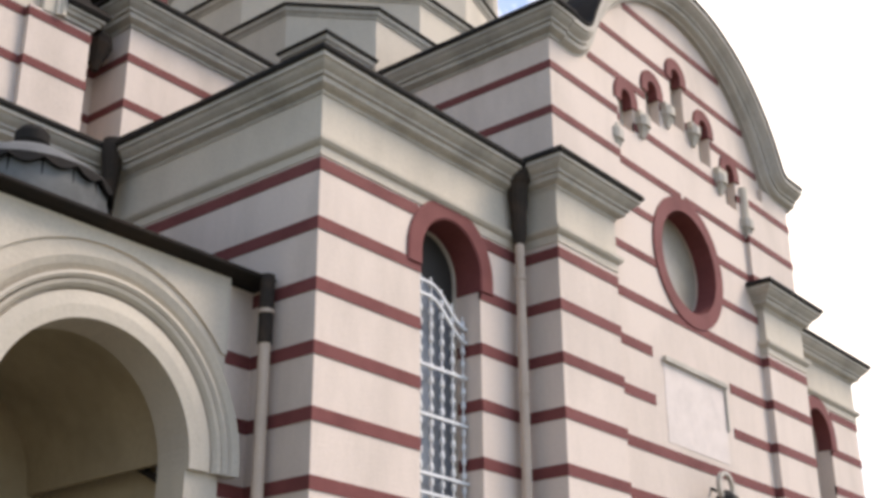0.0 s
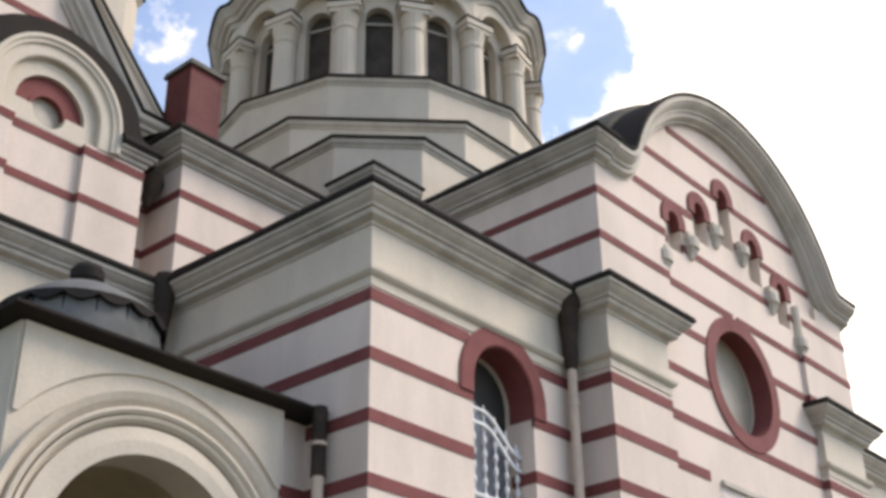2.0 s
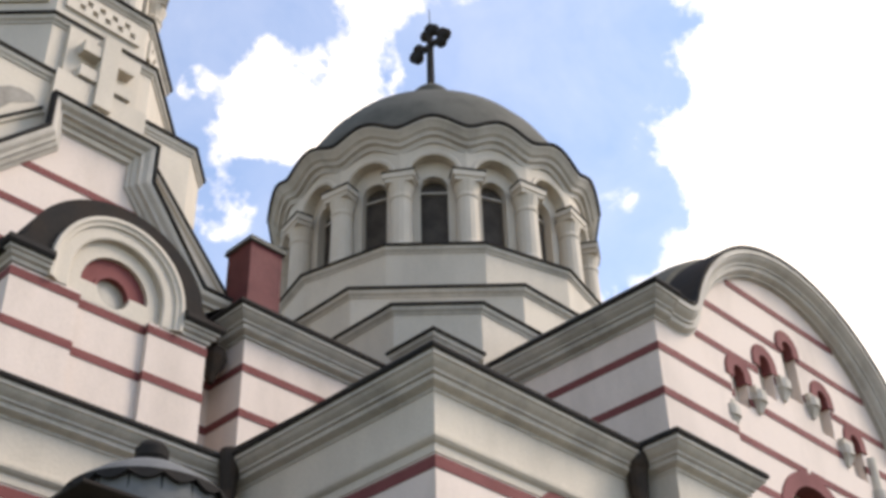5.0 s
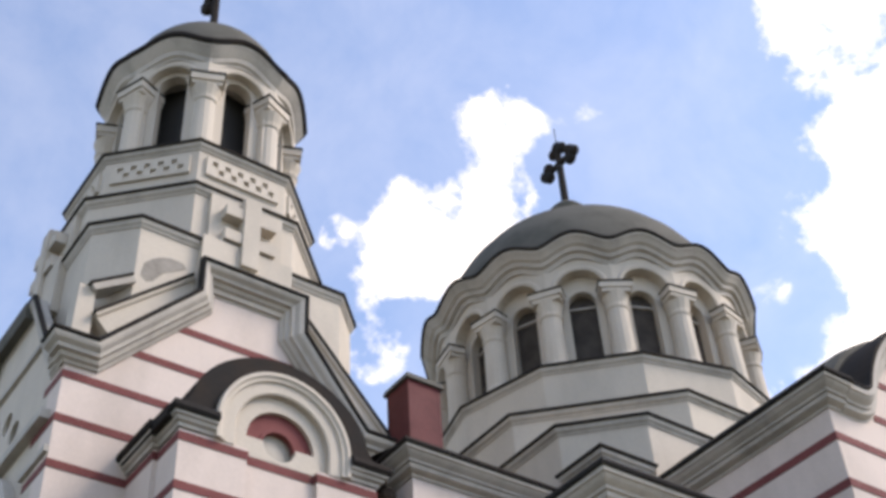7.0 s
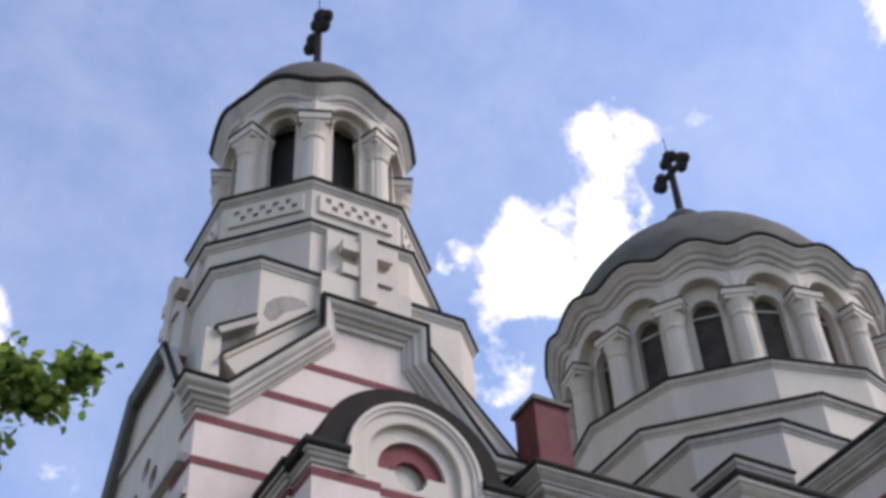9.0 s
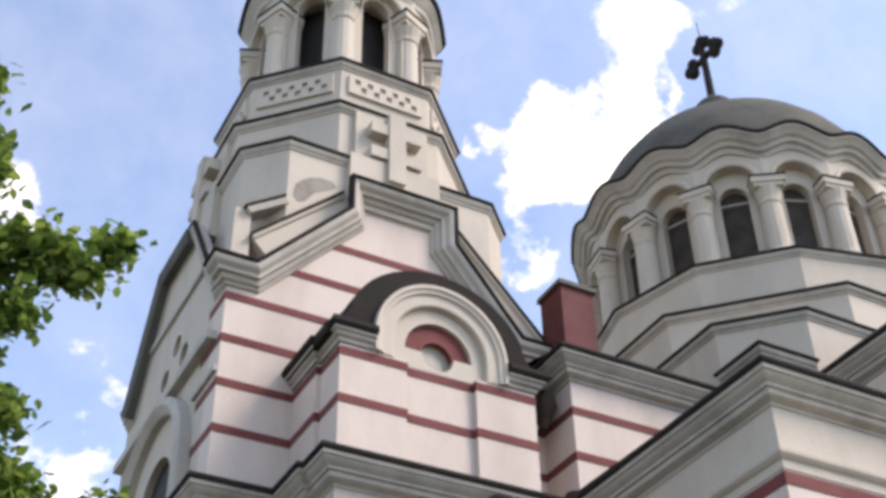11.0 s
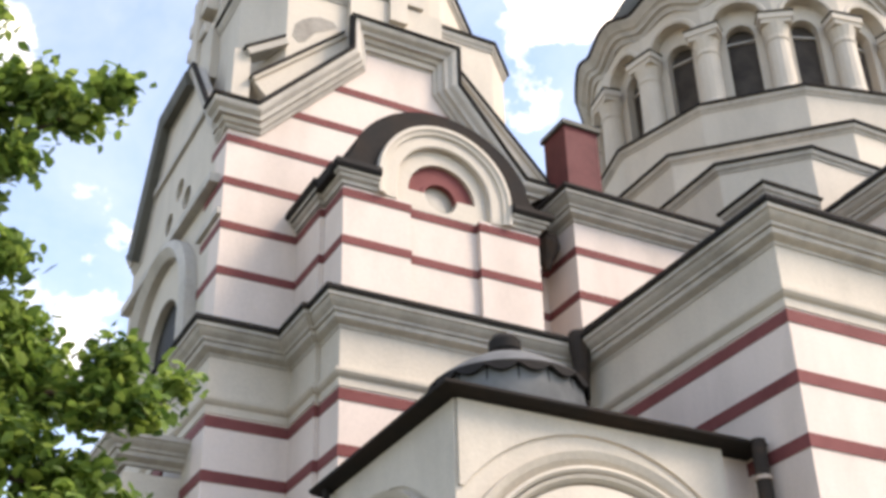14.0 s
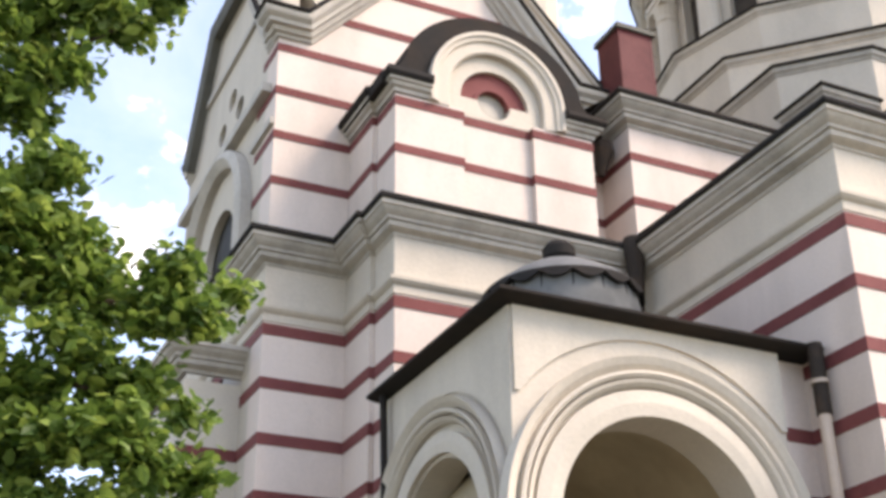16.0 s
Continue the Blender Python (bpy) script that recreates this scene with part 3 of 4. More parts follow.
hood = sweep(B(), [(0.492, 9.98)] + arc(0, 10.02, 0.492, 0, 180, 16) + [(-0.492, 9.98)], [(0, -0.05), (0, 0.035), (0.06, 0.05), (0.10, 0.02), (0.10, -0.05)], radial(R_OUT))
hood_me = link_mesh("arch_moulding", hood, M_PALE)
col_prof = [(0.26, 8.12), (0.26, 8.22), (0.23, 8.27), (0.215, 9.35), (0.24, 9.38), (0.24, 9.43), (0.215, 9.46)]
column_me = link_mesh("column", lathe(B(), col_prof, 14, R_OUT - 0.02, 0), M_PALE, True)
bm = lathe(B(), [(0.215, 9.46), (0.225, 9.52), (0.27, 9.70), (0.28, 9.74)], 14, R_OUT - 0.02, 0)
box(bm, R_OUT - 0.1, R_OUT + 0.23, -0.29, 0.29, 9.72, 9.82)
box(bm, R_OUT - 0.1, R_OUT + 0.26, -0.33, 0.33, 9.82, 9.95)
capital_me = link_mesh("capital", bm, M_PALE)
abacus_me = link_mesh("abacus", box(B(), R_OUT - 0.1, R_OUT + 0.28, -0.345, 0.345, 9.95, 9.985), M_METAL)
for i in range(NB):
    turn = pose(DX, DY, 0, 0, 0, 225 + i * 360 / NB)
    b = part("drum_bay", bay_out, None, church, m=turn)
    part("recess", bay_in, None, b)
    part("arch_moulding", hood_me, None, b)
    w = part("drum_window", pane_me, None, church, "dim arched drum window", m=turn)
    part("glazing_bar", bars_me, None, w)
    turn = pose(DX, DY, 0, 0, 0, 225 + (i + 0.5) * 360 / NB)
    c = part("column", column_me, None, church, "pale plaster engaged column", m=turn)
    cap = part("capital", capital_me, None, c)
    part("abacus", abacus_me, None, c, "dark flashing on the capital")
# dark cylinder painting the unlit depth behind the drum windows
part("drum_shade_core", lathe(B(), [(2.93, 7.9), (2.93, 11.0)], 32, DX, DY), M_DARK, church)


def wavy(lobes, phase, amp):
    def f(a, i):
        c = math.cos(lobes * (a - phase))
        return amp * (0.5 + 0.5 * c) ** 0.8, 1.0
    return f


ph = radians(225)
cw = lathe(B(), [(3.30, 10.55), (3.44, 10.55), (3.46, 10.66), (3.54, 10.68), (3.56, 10.76), (3.63, 10.80), (3.69, 10.90), (3.73, 10.93), (3.73, 10.98), (3.3, 11.02)], NB * 12, DX, DY, wavy(NB, ph, 0.26))
wave_cornice = part("wavy_cornice", cw, M_CORNICE, church, "scalloped plaster cornice round the drum", smooth=True)
part("flashing", lathe(B(), [(3.4, 10.985), (3.77, 10.985), (3.79, 11.02), (3.77, 11.05), (3.2, 11.20)], NB * 12, DX, DY, wavy(NB, ph, 0.26)), M_METAL, wave_cornice, smooth=True)
dome_prof = [(3.40, 10.9), (3.36, 11.3), (3.27, 11.75), (3.10, 12.22), (2.82, 12.72), (2.45, 13.20), (2.0, 13.62), (1.5, 13.98), (1.0, 14.33), (0.6, 14.72), (0.44, 15.06), (0.46, 15.24), (0.36, 15.36), (0.20, 15.50), (0.12, 15.60), (0.0, 15.62)]
dome = part("dome", lathe(B(), dome_prof, 64, DX, DY), M_ROOF, church, "grey sheet metal hemispherical dome", smooth=True)


def cross(x, y, z0, z1, arm, rod_up=0.7):
    """Trefoil-ended iron cross whose arms run north and south."""
    za = z1 - 0.62
    c = part("cross", rod(B(), (x, y, z0), (x, y, z1 - 0.2), 0.10, 0.085, n=8), M_METAL, church, "dark iron cross with trefoil ends")
    part("crossarm", rod(B(), (x, y - arm, za), (x, y + arm, za), 0.085, n=8), M_METAL, c)
    for ey, ez in ((0.0, 0.46), (arm, 0.0), (-arm, 0.0)):
        bm = B()
        way = Vector((0, ey, ez)).normalized()
        across = Vector((0, -way.z, way.y))
        for o in (way * 0.14, across * 0.15, across * -0.15):
            p = Vector((x, y + ey, za + ez)) + o
            bmesh.ops.create_uvsphere(bm, u_segments=10, v_segments=8, radius=0.17, matrix=Matrix.Translation(p) @ Matrix.Diagonal((0.75, 1, 1, 1)))
        part("trefoil", bm, M_METAL, c, smooth=True)
    if rod_up:
        part("lightning_rod", rod(B(), (x, y, z1), (x, y, z1 + rod_up), 0.013, n=5), M_METAL, c)


cross(DX, DY, 15.5, 17.6, 0.42, 0.7)

# chimney beside the tower
CX, CY = 0.93, 4.90
ch = part("chimney", box(B(), CX - 0.31, CX + 0.31, CY - 0.30, CY + 0.30, 3.6, 5.66), M_BRICK, church, "red painted brick chimney with a metal cap")
part("cap", prism(B(), [(CX - 0.36, CY - 0.35), (CX + 0.36, CY - 0.35), (CX + 0.36, CY + 0.35), (CX - 0.36, CY + 0.35)], 5.66, 5.76, 0.94, CX, CY), M_ROOF, ch)

# ---------------------------------------------------------------- bell tower
TX, TY = -2.03, 7.60
TL, TR, TS, TN = -4.62, 0.57, 5.19, 9.80
HOLE = [(7.40, 4.58), (6.98, 4.20), (7.85, 4.20)]
# south face with truncated gable
ped_s = [(TL, 4.4), (-4.17, 4.4), (-2.60, 6.10), (-2.60, 6.6), (-1.35, 6.6), (-1.35, 6.05), (-0.08, 4.4), (TR, 4.4)]
bm = plate(B(), [(TL, G), (TR, G)] + ped_s[::-1], [], south(TS), 0.45)
part("tower_wall", bm, M_PLASTER, church, "cream plaster tower wall under a truncated gable")
wy = 7.60
ped_w = [(TS, 4.5), (5.60, 4.5), (6.98, 6.35), (8.22, 6.35), (9.60, 4.5), (TN, 4.5)]
bm = plate(B(), [(TS + 0.45, G), (TN, G)] + ped_w[:0:-1] + [(TS + 0.45, 4.5)], [arch(wy, 1.95, 0.75, -0.3)] + [circle(u, v, 0.19, 14) for u, v in HOLE], west(TL), 0.12)
part("tower_wall", bm, M_PALE, church, "weathered plaster west front with an arched belfry window")
# near-black block close behind the openings, in place of the tower's inner shade
part("tower_shade_core", box(B(), TL + 0.13, TR, TS + 0.45, TN, G, 4.3), M_DARK, church)
part("west_arch_hood", sweep(B(), [(wy - 1.35, 1.4)] + arc(wy, 1.95, 1.35, 180, 0, 18) + [(wy + 1.35, 1.4)], [(0, -0.05), (0, 0.12), (0.12, 0.22), (0.24, 0.16), (0.24, -0.05)], west(TL), side=-1), M_CORNICE, church, "weathered arched hood moulding")
part("west_moulding", box(B(), TL - 0.14, TL, 5.4, 9.8, 3.52, 3.66), M_CORNICE, church)
wp = part("west_portal", box(B(), -5.35, TL, 6.0, 9.2, G, -0.55), M_PALE, church, "pale plaster west portal block")
part("portal_cornice", sweep(B(), [(TL, 9.2), (-5.35, 9.2), (-5.35, 6.0), (TL, 6.0)][::1], lift(CORNICE, -1.25)), M_CORNICE, wp)
for k in range(-2, -11, -1):
    band([(TL, 9.2), (-5.35, 9.2), (-5.35, 6.0), (TL, 6.0)], k)
# plan of the wall from the west front round to the bay and back to the nave
BX0, BX1, BY = -3.47, -0.55, 3.79
bm = prism(B(), [(-3.54, TS + 0.1), (-3.54, 4.38), (BX0, 4.38), (BX0, BY + 0.09), (BX1, BY + 0.09), (BX1, TS + 0.1)], G, 2.83)
part("bay_wall", bm, M_PLASTER, church, "cream plaster stair bay beside the tower")
for x0, x1 in ((BX0, -2.51), (-1.47, BX1)):
    part("bay_pilaster", box(B(), x0, x1, BY, BY + 0.09, G, 2.845), M_PLASTER, church)
part("bay_apron", box(B(), -2.51, -1.47, BY, BY + 0.09, G, 1.2), M_PLASTER, church)
part("link_wall", box(B(), BX1, 0.3, 4.5, 5.2, G, 3.2), M_PLASTER, church)
low = [(TL, TN), (TL, TS), (-3.54, TS), (-3.54, 4.38), (BX0, 4.38), (BX0, BY), (BX1, BY), (BX1, 4.5), (0.05, 4.5)]
cornice([(TL, TN), (TL, TS), (-3.54, TS), (-3.54, 4.38), (BX0, 4.38), (BX0, BY), (0.0, BY)], 0.0)
for k in range(0, -12, -1):
    band(low, k)
panel = [(BX0, BY), (-2.51, BY), (-2.51, BY + 0.09), (-1.47, BY + 0.09), (-1.47, BY), (BX1, BY), (BX1, 4.5), (0.05, 4.5)]
for k in (3, 4):
    band([(TL, 6.0), (TL, TS), (-3.54, TS), (-3.54, 4.38), (BX0, 4.38)] + panel, k)
band([(TL, 6.0), (TL, TS), (-3.4, TS)], 5)
band([(TL, 5.8), (TL, TS), (-2.0, TS)], 6)
for k in (7, 8):
    zb = k * P - BH - 4.30
    band([(-4.15 + zb * 0.93 + 0.03, TS), (-0.12 - zb * 0.78 - 0.03, TS)], k)
# tower gables
TPROF = [(0.0, -0.05), (0.0, 0.04), (0.06, 0.06), (0.08, 0.11), (0.17, 0.13), (0.18, 0.20), (0.25, 0.21), (0.32, 0.28), (0.37, 0.30), (0.44, 0.30), (0.47, -0.05)]
TPROF = [(a * 0.68, d) for a, d in TPROF]
south_rake = [(TL + 0.12, 4.29), (-4.15, 4.30), (-2.55, 6.02), (-2.55, 6.45), (-1.40, 6.45), (-1.40, 5.95), (-0.12, 4.30), (TR - 0.02, 4.30)]
west_rake = [(TS + 0.12, 4.29), (TS + 0.46, 4.30), (7.0, 6.24), (8.24, 6.24), (TN - 0.46, 4.30), (TN - 0.02, 4.29)]
for mp, path, k in ((south(TS), south_rake, 1.0), (west(TL), west_rake, 0.5)):
    c = part("gable_cornice", sweep(B(), path, [(a, d * k if d > 0 else d) for a, d in TPROF], mp, side=-1), M_CORNICE, church, "weathered moulded cornice of the tower gable")
    part("flashing", sweep(B(), path, [(0.30, 0.20 * k), (0.30, 0.33 * k), (0.325, 0.35 * k), (0.355, 0.33 * k), (0.36, 0.20 * k)], mp, side=-1), M_METAL, c)
# darker strip painting the recess shadow under the flat top
part("recess_shade_strip", plate(B(), [(-2.50, 6.36), (-1.45, 6.36), (-1.45, 6.455), (-2.50, 6.455)], [], south(TS), 0.02, 0.012), M_CORNICE, church)
for p, q in (((-3.78, 4.71), (-2.37, 6.03)), ((-1.60, 6.15), (0.05, 4.32))):
    par = part("gable_parapet", sweep(B(), [p, q], [(0.30, -0.75), (0.30, -0.02), (0.72, -0.02), (0.74, 0.03), (0.79, 0.03), (0.79, -0.75)], south(TS), side=-1), M_PALE, church, "pale parapet behind the gable cornice")
    part("flashing", sweep(B(), [p, q], [(0.79, -0.8), (0.79, 0.06), (0.83, 0.06), (0.85, -0.8)], south(TS), side=-1), M_METAL, par)
tp = part("top_parapet", box(B(), -2.62, -1.24, TS + 0.02, TS + 0.7, 6.5, 7.06), M_PALE, church)
part("flashing", box(B(), -2.65, -1.20, TS - 0.03, TS + 0.7, 7.06, 7.11), M_METAL, tp)
# weathered sheet over the outer rake of the west gable
part("west_rake_sheet", sweep(B(), west_rake[2:5], [(0.03, 0.02), (0.03, 0.17), (0.30, 0.20), (0.30, 0.02)], west(TL), side=-1), M_ROOF, church, "blue-grey sheet metal edge of the west gable")
for z, y0, y1 in ((2.9, 5.2, 6.1), (5.25, 6.3, 8.9)):
    part("west_moulding", box(B(), TL - 0.06, TL, y0, y1, z, z + 0.10), M_CORNICE, church)
corner = [(TL, TS + 0.119), (TL, TS), (TL + 0.119, TS)]
cc = part("corner_cornice", sweep(B(), corner, [(d, 4.29 + a) for a, d in TPROF]), M_CORNICE, church, "weathered cornice at the tower corner")
part("flashing", sweep(B(), corner, [(-0.12, 4.59), (0.33, 4.59), (0.345, 4.615), (0.33, 4.645), (-0.12, 4.68)]), M_METAL, cc)
part("acroterion", prism(B(), [(TL + 0.02, TS + 0.06), (TL + 0.30, TS + 0.06), (TL + 0.30, TS + 0.4), (TL + 0.02, TS + 0.4)], 4.5, 5.80, 0.86, TL + 0.16, TS + 0.2), M_PALE, church, "small weathered plaster block on the gable")
# patch of bare mortar on the stage above the gable
part("mortar_patch", plate(B(), [(-3.72, 6.35), (-3.62, 6.24), (-3.51, 6.30), (-3.36, 6.52), (-3.22, 6.60), (-3.0, 6.76), (-3.06, 6.85), (-3.28, 6.86), (-3.44, 6.80), (-3.58, 6.70), (-3.68, 6.58)], [], south(5.255), 0.01), M_MORTAR, church, "patch of bare grey mortar")
stub = part("coping_stub", sweep(B(), [(-4.40, 5.74), (-3.82, 6.15)], [(-0.05, -0.3), (-0.05, 0.02), (0.05, 0.03), (0.06, -0.3)], south(5.2), side=-1), M_CORNICE, church, "broken stub of sloping coping")
part("flashing", sweep(B(), [(-4.42, 5.74), (-3.81, 6.17)], [(0.06, -0.3), (0.06, 0.05), (0.085, 0.05), (0.09, -0.3)], south(5.2), side=-1), M_METAL, stub)
# upper stages
tower_tier = tier(chamfered(TX, TY, 2.34, 1.78), 4.4, 7.45, 0.08, "tower_stage")
tier(regular(TX, TY, 2.40, 8, 22.5), 7.2, 8.74, 0.09, "tower_stage")
fr = tier(regular(TX, TY, 2.18, 8, 22.5), 8.6, 9.98, 0.09, "tower_frieze")
ap = 2.40 * math.cos(math.pi / 8)
for a in (270, 180):
    turn = pose(TX, TY, 0, 0, 0, a)
    pan = part("raised_panel", box(B(), ap - 0.3, ap + 0.10, -0.66, 0.66, 6.4, 8.60), M_PALE, church, "pale raised panel with a cross relief", m=turn)
    bm = prism(B(), [(ap - 0.2, -0.80), (2.47, -0.80), (2.47, 0.80), (ap - 0.2, 0.80)], 6.4, 7.50)
    part("panel_foot", bm, M_PALE, pan)
    bm = box(B(), ap + 0.10, ap + 0.33, -0.15, 0.15, 7.1, 8.56)
    part("cross_relief", bm, M_PALE, pan)
    for z in (7.55, 8.08):
        for s in (-1, 1):
            part("cross_block", box(B(), ap + 0.10, ap + 0.30, min(s * 0.15, s * 0.46), max(s * 0.15, s * 0.46), z, z + 0.22), M_PALE, pan)
# chequered dentils in the frieze
apf = 2.18 * math.cos(math.pi / 8)
holes = []
for r in range(2):
    for i in range(5):
        u, v = -0.54 + 0.24 * i + 0.12 * r, 9.38 + 0.15 * r
        holes.append([(u - 0.052, v - 0.06), (u + 0.052, v - 0.06), (u + 0.052, v + 0.06), (u - 0.052, v + 0.06)])
field_me = link_mesh("frieze_field", plate(B(), [(-0.70, 9.24), (0.70, 9.24), (0.70, 9.66), (-0.70, 9.66)], holes, radial(apf), 0.06, 0.055), M_PALE)
for f in range(8):
    part("frieze_field", field_me, None, fr, "chequered openwork frieze", m=pose(TX, TY, 0, 0, 0, 45 * f))

# belfry
R_B = 1.72
hb = R_B * math.tan(math.pi / 8)
bay_t = link_mesh("belfry_bay", plate(B(), [(-hb, 9.95), (hb, 9.95), (hb, 12.75), (-hb, 12.75)], [arch(0, 12.04, 0.47, 9.96, 14)], radial(R_B), 0.14), M_PALE)
hi = (R_B - 0.14) * math.tan(math.pi / 8)
rec_t = link_mesh("belfry_recess", plate(B(), [(-hi, 9.95), (hi, 9.95), (hi, 12.75), (-hi, 12.75)], [arch(0, 12.13, 0.275, 9.96, 14)], radial(R_B - 0.141), 0.2), M_PALE)
hood_t = link_mesh("arch_moulding", sweep(B(), [(0.462, 11.95)] + arc(0, 12.04, 0.462, 0, 180, 16) + [(-0.462, 11.95)], [(0, -0.05), (0, 0.03), (0.06, 0.05), (0.11, 0.02), (0.11, -0.05)], radial(R_B)), M_PALE)
rv = R_B / math.cos(math.pi / 8)
bm = lathe(B(), [(0.26, 9.98), (0.26, 10.12), (0.22, 10.18), (0.205, 11.42), (0.235, 11.46), (0.235, 11.52), (0.21, 11.55)], 14, rv - 0.16, 0)
col_t = link_mesh("column", bm, M_PALE, True)
bm = lathe(B(), [(0.21, 11.55), (0.23, 11.62), (0.28, 11.76), (0.29, 11.80)], 14, rv - 0.16, 0)
prism(bm, [(rv - 0.5, -0.28), (rv + 0.06, -0.28), (rv + 0.06, 0.28), (rv - 0.5, 0.28)], 11.80, 11.90)
prism(bm, [(rv - 0.5, -0.31), (rv + 0.10, -0.31), (rv + 0.10, 0.31), (rv - 0.5, 0.31)], 11.90, 12.06)
cap_t = link_mesh("capital", bm, M_PALE)
aba_t = link_mesh("abacus", box(B(), rv - 0.5, rv + 0.12, -0.33, 0.33, 12.06, 12.10), M_METAL)
for i in range(8):
    turn = pose(TX, TY, 0, 0, 0, 45 * i)
    b = part("belfry_bay", bay_t, None, church, "arched belfry opening", m=turn)
    part("recess", rec_t, None, b)
    part("arch_moulding", hood_t, None, b)
    turn = pose(TX, TY, 0, 0, 0, 22.5 + 45 * i)
    c = part("column", col_t, None, church, "pale plaster belfry column", m=turn)
    part("capital", cap_t, None, c)
    part("abacus", aba_t, None, c)
# added dark cylinder gives the belfry openings their inner shade by colour
part("belfry_shade_core", lathe(B(), [(1.15, 9.7), (1.15, 12.7)], 16, TX, TY), M_DARK, church)


def lobed(amp):
    def f(a, i):
        c = math.cos(8 * a)
        q = (a + math.pi / 8) % (math.pi / 4) - math.pi / 8
        return amp * (0.5 + 0.5 * c) ** 0.8, 0.55 + 0.45 * 0.965 / math.cos(q)
    return f


cw = lathe(B(), [(1.6, 12.40), (1.78, 12.40), (1.76, 12.47), (1.82, 12.50), (1.84, 12.60), (1.90, 12.66), (1.95, 12.76), (1.98, 12.79), (1.98, 12.84), (1.6, 12.89)], 96, TX, TY, lobed(0.28))
wc = part("wavy_cornice", cw, M_CORNICE, church, "scalloped plaster cornice of the belfry", smooth=True)
part("flashing", lathe(B(), [(1.6, 12.84), (2.02, 12.84), (2.06, 12.90), (1.99, 13.02), (1.5, 13.24)], 96, TX, TY, lobed(0.28)), M_METAL, wc, smooth=True)
part("belfry_dome", lathe(B(), [(1.72, 12.98), (1.68, 13.42)] + [(1.66 * math.cos(radians(a)), 13.36 + 1.66 * math.sin(radians(a))) for a in range(10, 88, 8)] + [(0.0, 15.03)], 40, TX, TY), M_ROOF, church, "grey sheet metal belfry cap", smooth=True)
cross(TX, TY, 14.95, 17.65, 0.36, 0.6)

# ---------------------------------------------------------------- curved gable over the bay
BC = (-2.0, 3.14)
bayp = [(TL + 1.05, TS), (-3.54, TS), (-3.54, 4.38), (BX0, 4.38), (BX0, BY), (-2.995, BY)]
SM = [(-0.05, 2.86), (0.03, 2.86), (0.035, 2.91), (0.08, 2.93), (0.09, 2.975), (0.125, 2.985), (0.13, 3.03), (-0.05, 3.04)]
SMF = [(-0.35, 3.025), (0.155, 3.025), (0.185, 3.07), (0.165, 3.15), (0.06, 3.21), (-0.35, 3.30)]
bc = part("bay_cornice", sweep(B(), bayp[1:], SM), M_CORNICE, church, "small weathered cornice of the bay")
part("flashing", sweep(B(), bayp[1:], SMF), M_METAL, bc)
right_c = [(-1.005, BY), (BX1, BY), (BX1, 4.5)]
bc = part("bay_cornice", sweep(B(), right_c, SM), M_CORNICE, church)
part("flashing", sweep(B(), right_c, SMF), M_METAL, bc)
BG = BY + 0.085   # face of the sunk centre panel
niche = arc(-1.99, 3.11, 0.51, 0, 180, 24) + arc(-2.0, 3.11, 0.245, 180, 360, 16)
bg = part("bay_gable", plate(B(), [(BC[0] - 0.95, 2.82), (BC[0] + 0.95, 2.82)] + arc(*BC, 0.95, 0, 180, 24), [niche], south(BG), 0.14), M_PALE, church, "round pale gable over the stair bay")
part("gable_moulding", sweep(B(), [(BC[0] - 0.70, 2.845)] + arc(*BC, 0.70, 180, 0, 26) + [(BC[0] + 0.70, 2.845)], [(0.0, -0.12), (0.0, 0.0), (0.02, 0.015), (0.17, 0.02), (0.18, 0.055), (0.22, 0.06), (0.25, 0.09), (0.30, 0.09), (0.31, -0.12)], south(BY), side=-1), M_PALE, bg)
part("lunette_ring", plate(B(), arc(-1.99, 3.09, 0.53, 0, 180, 24) + arc(-2.0, 3.09, 0.245, 180, 0, 18), [], south(BG + 0.07), 0.06), M_RED, bg, "red painted sunk lunette")
part("oculus_arch", sweep(B(), arc(-2.0, 3.10, 0.238, 180, 0, 16), [(0, -0.15), (0, -0.045), (0.05, -0.045), (0.05, -0.15)], south(BG), side=-1), M_RED, bg)
part("oculus_pane", plate(B(), circle(-2.0, 3.10, 0.27, 20), [], south(BG + 0.145), 0.02), M_OCULUS, bg, "dusty beige pane")
hoodp = [(-3.66, 3.14), (-3.50, 3.21), (-3.38, 3.34), (-3.31, 3.48)] + [(BC[0] + 1.40 * math.cos(radians(a)), 3.12 + 1.29 * math.sin(radians(a))) for a in range(157, 20, -5)] + [(-0.69, 3.48), (-0.62, 3.34), (-0.52, 3.21), (-0.36, 3.14)]
part("bay_roof", plate(B(), [(-0.36, 2.97), *hoodp[::-1], (-3.66, 2.97), (BC[0] - 0.97, 2.97), *arc(*BC, 0.97, 180, 0, 24), (BC[0] + 0.97, 2.97)], [], south(BY), 1.35, -0.006), M_METAL, church, "dark sheet metal barrel roof over the bay", smooth=True)

# ---------------------------------------------------------------- porch
PX0, PX1, PY0, PY1, PTOP = -3.56, -0.46, 0.83, 3.85, -1.365
PCX, PCZ, PR = -2.02, -3.42, 1.14
bm = B()
plate(bm, [(PX0, G), (PX1, G), (PX1, PTOP), (PX0, PTOP)], [arch(PCX, PCZ, PR, G + 0.02, 24)], south(PY0), 0.42)
porch = part("porch_wall", bm, M_PALE, church, "pale plaster open porch with round arches")
WCY, WCZ, WRR = 2.33, -3.40, 0.98
bm = plate(B(), [(PY0 + 0.42, G), (PY1, G), (PY1, PTOP), (PY0 + 0.42, PTOP)], [arch(WCY + 0.1, WCZ, WRR, G + 0.02, 24)], west(PX0), 0.42)
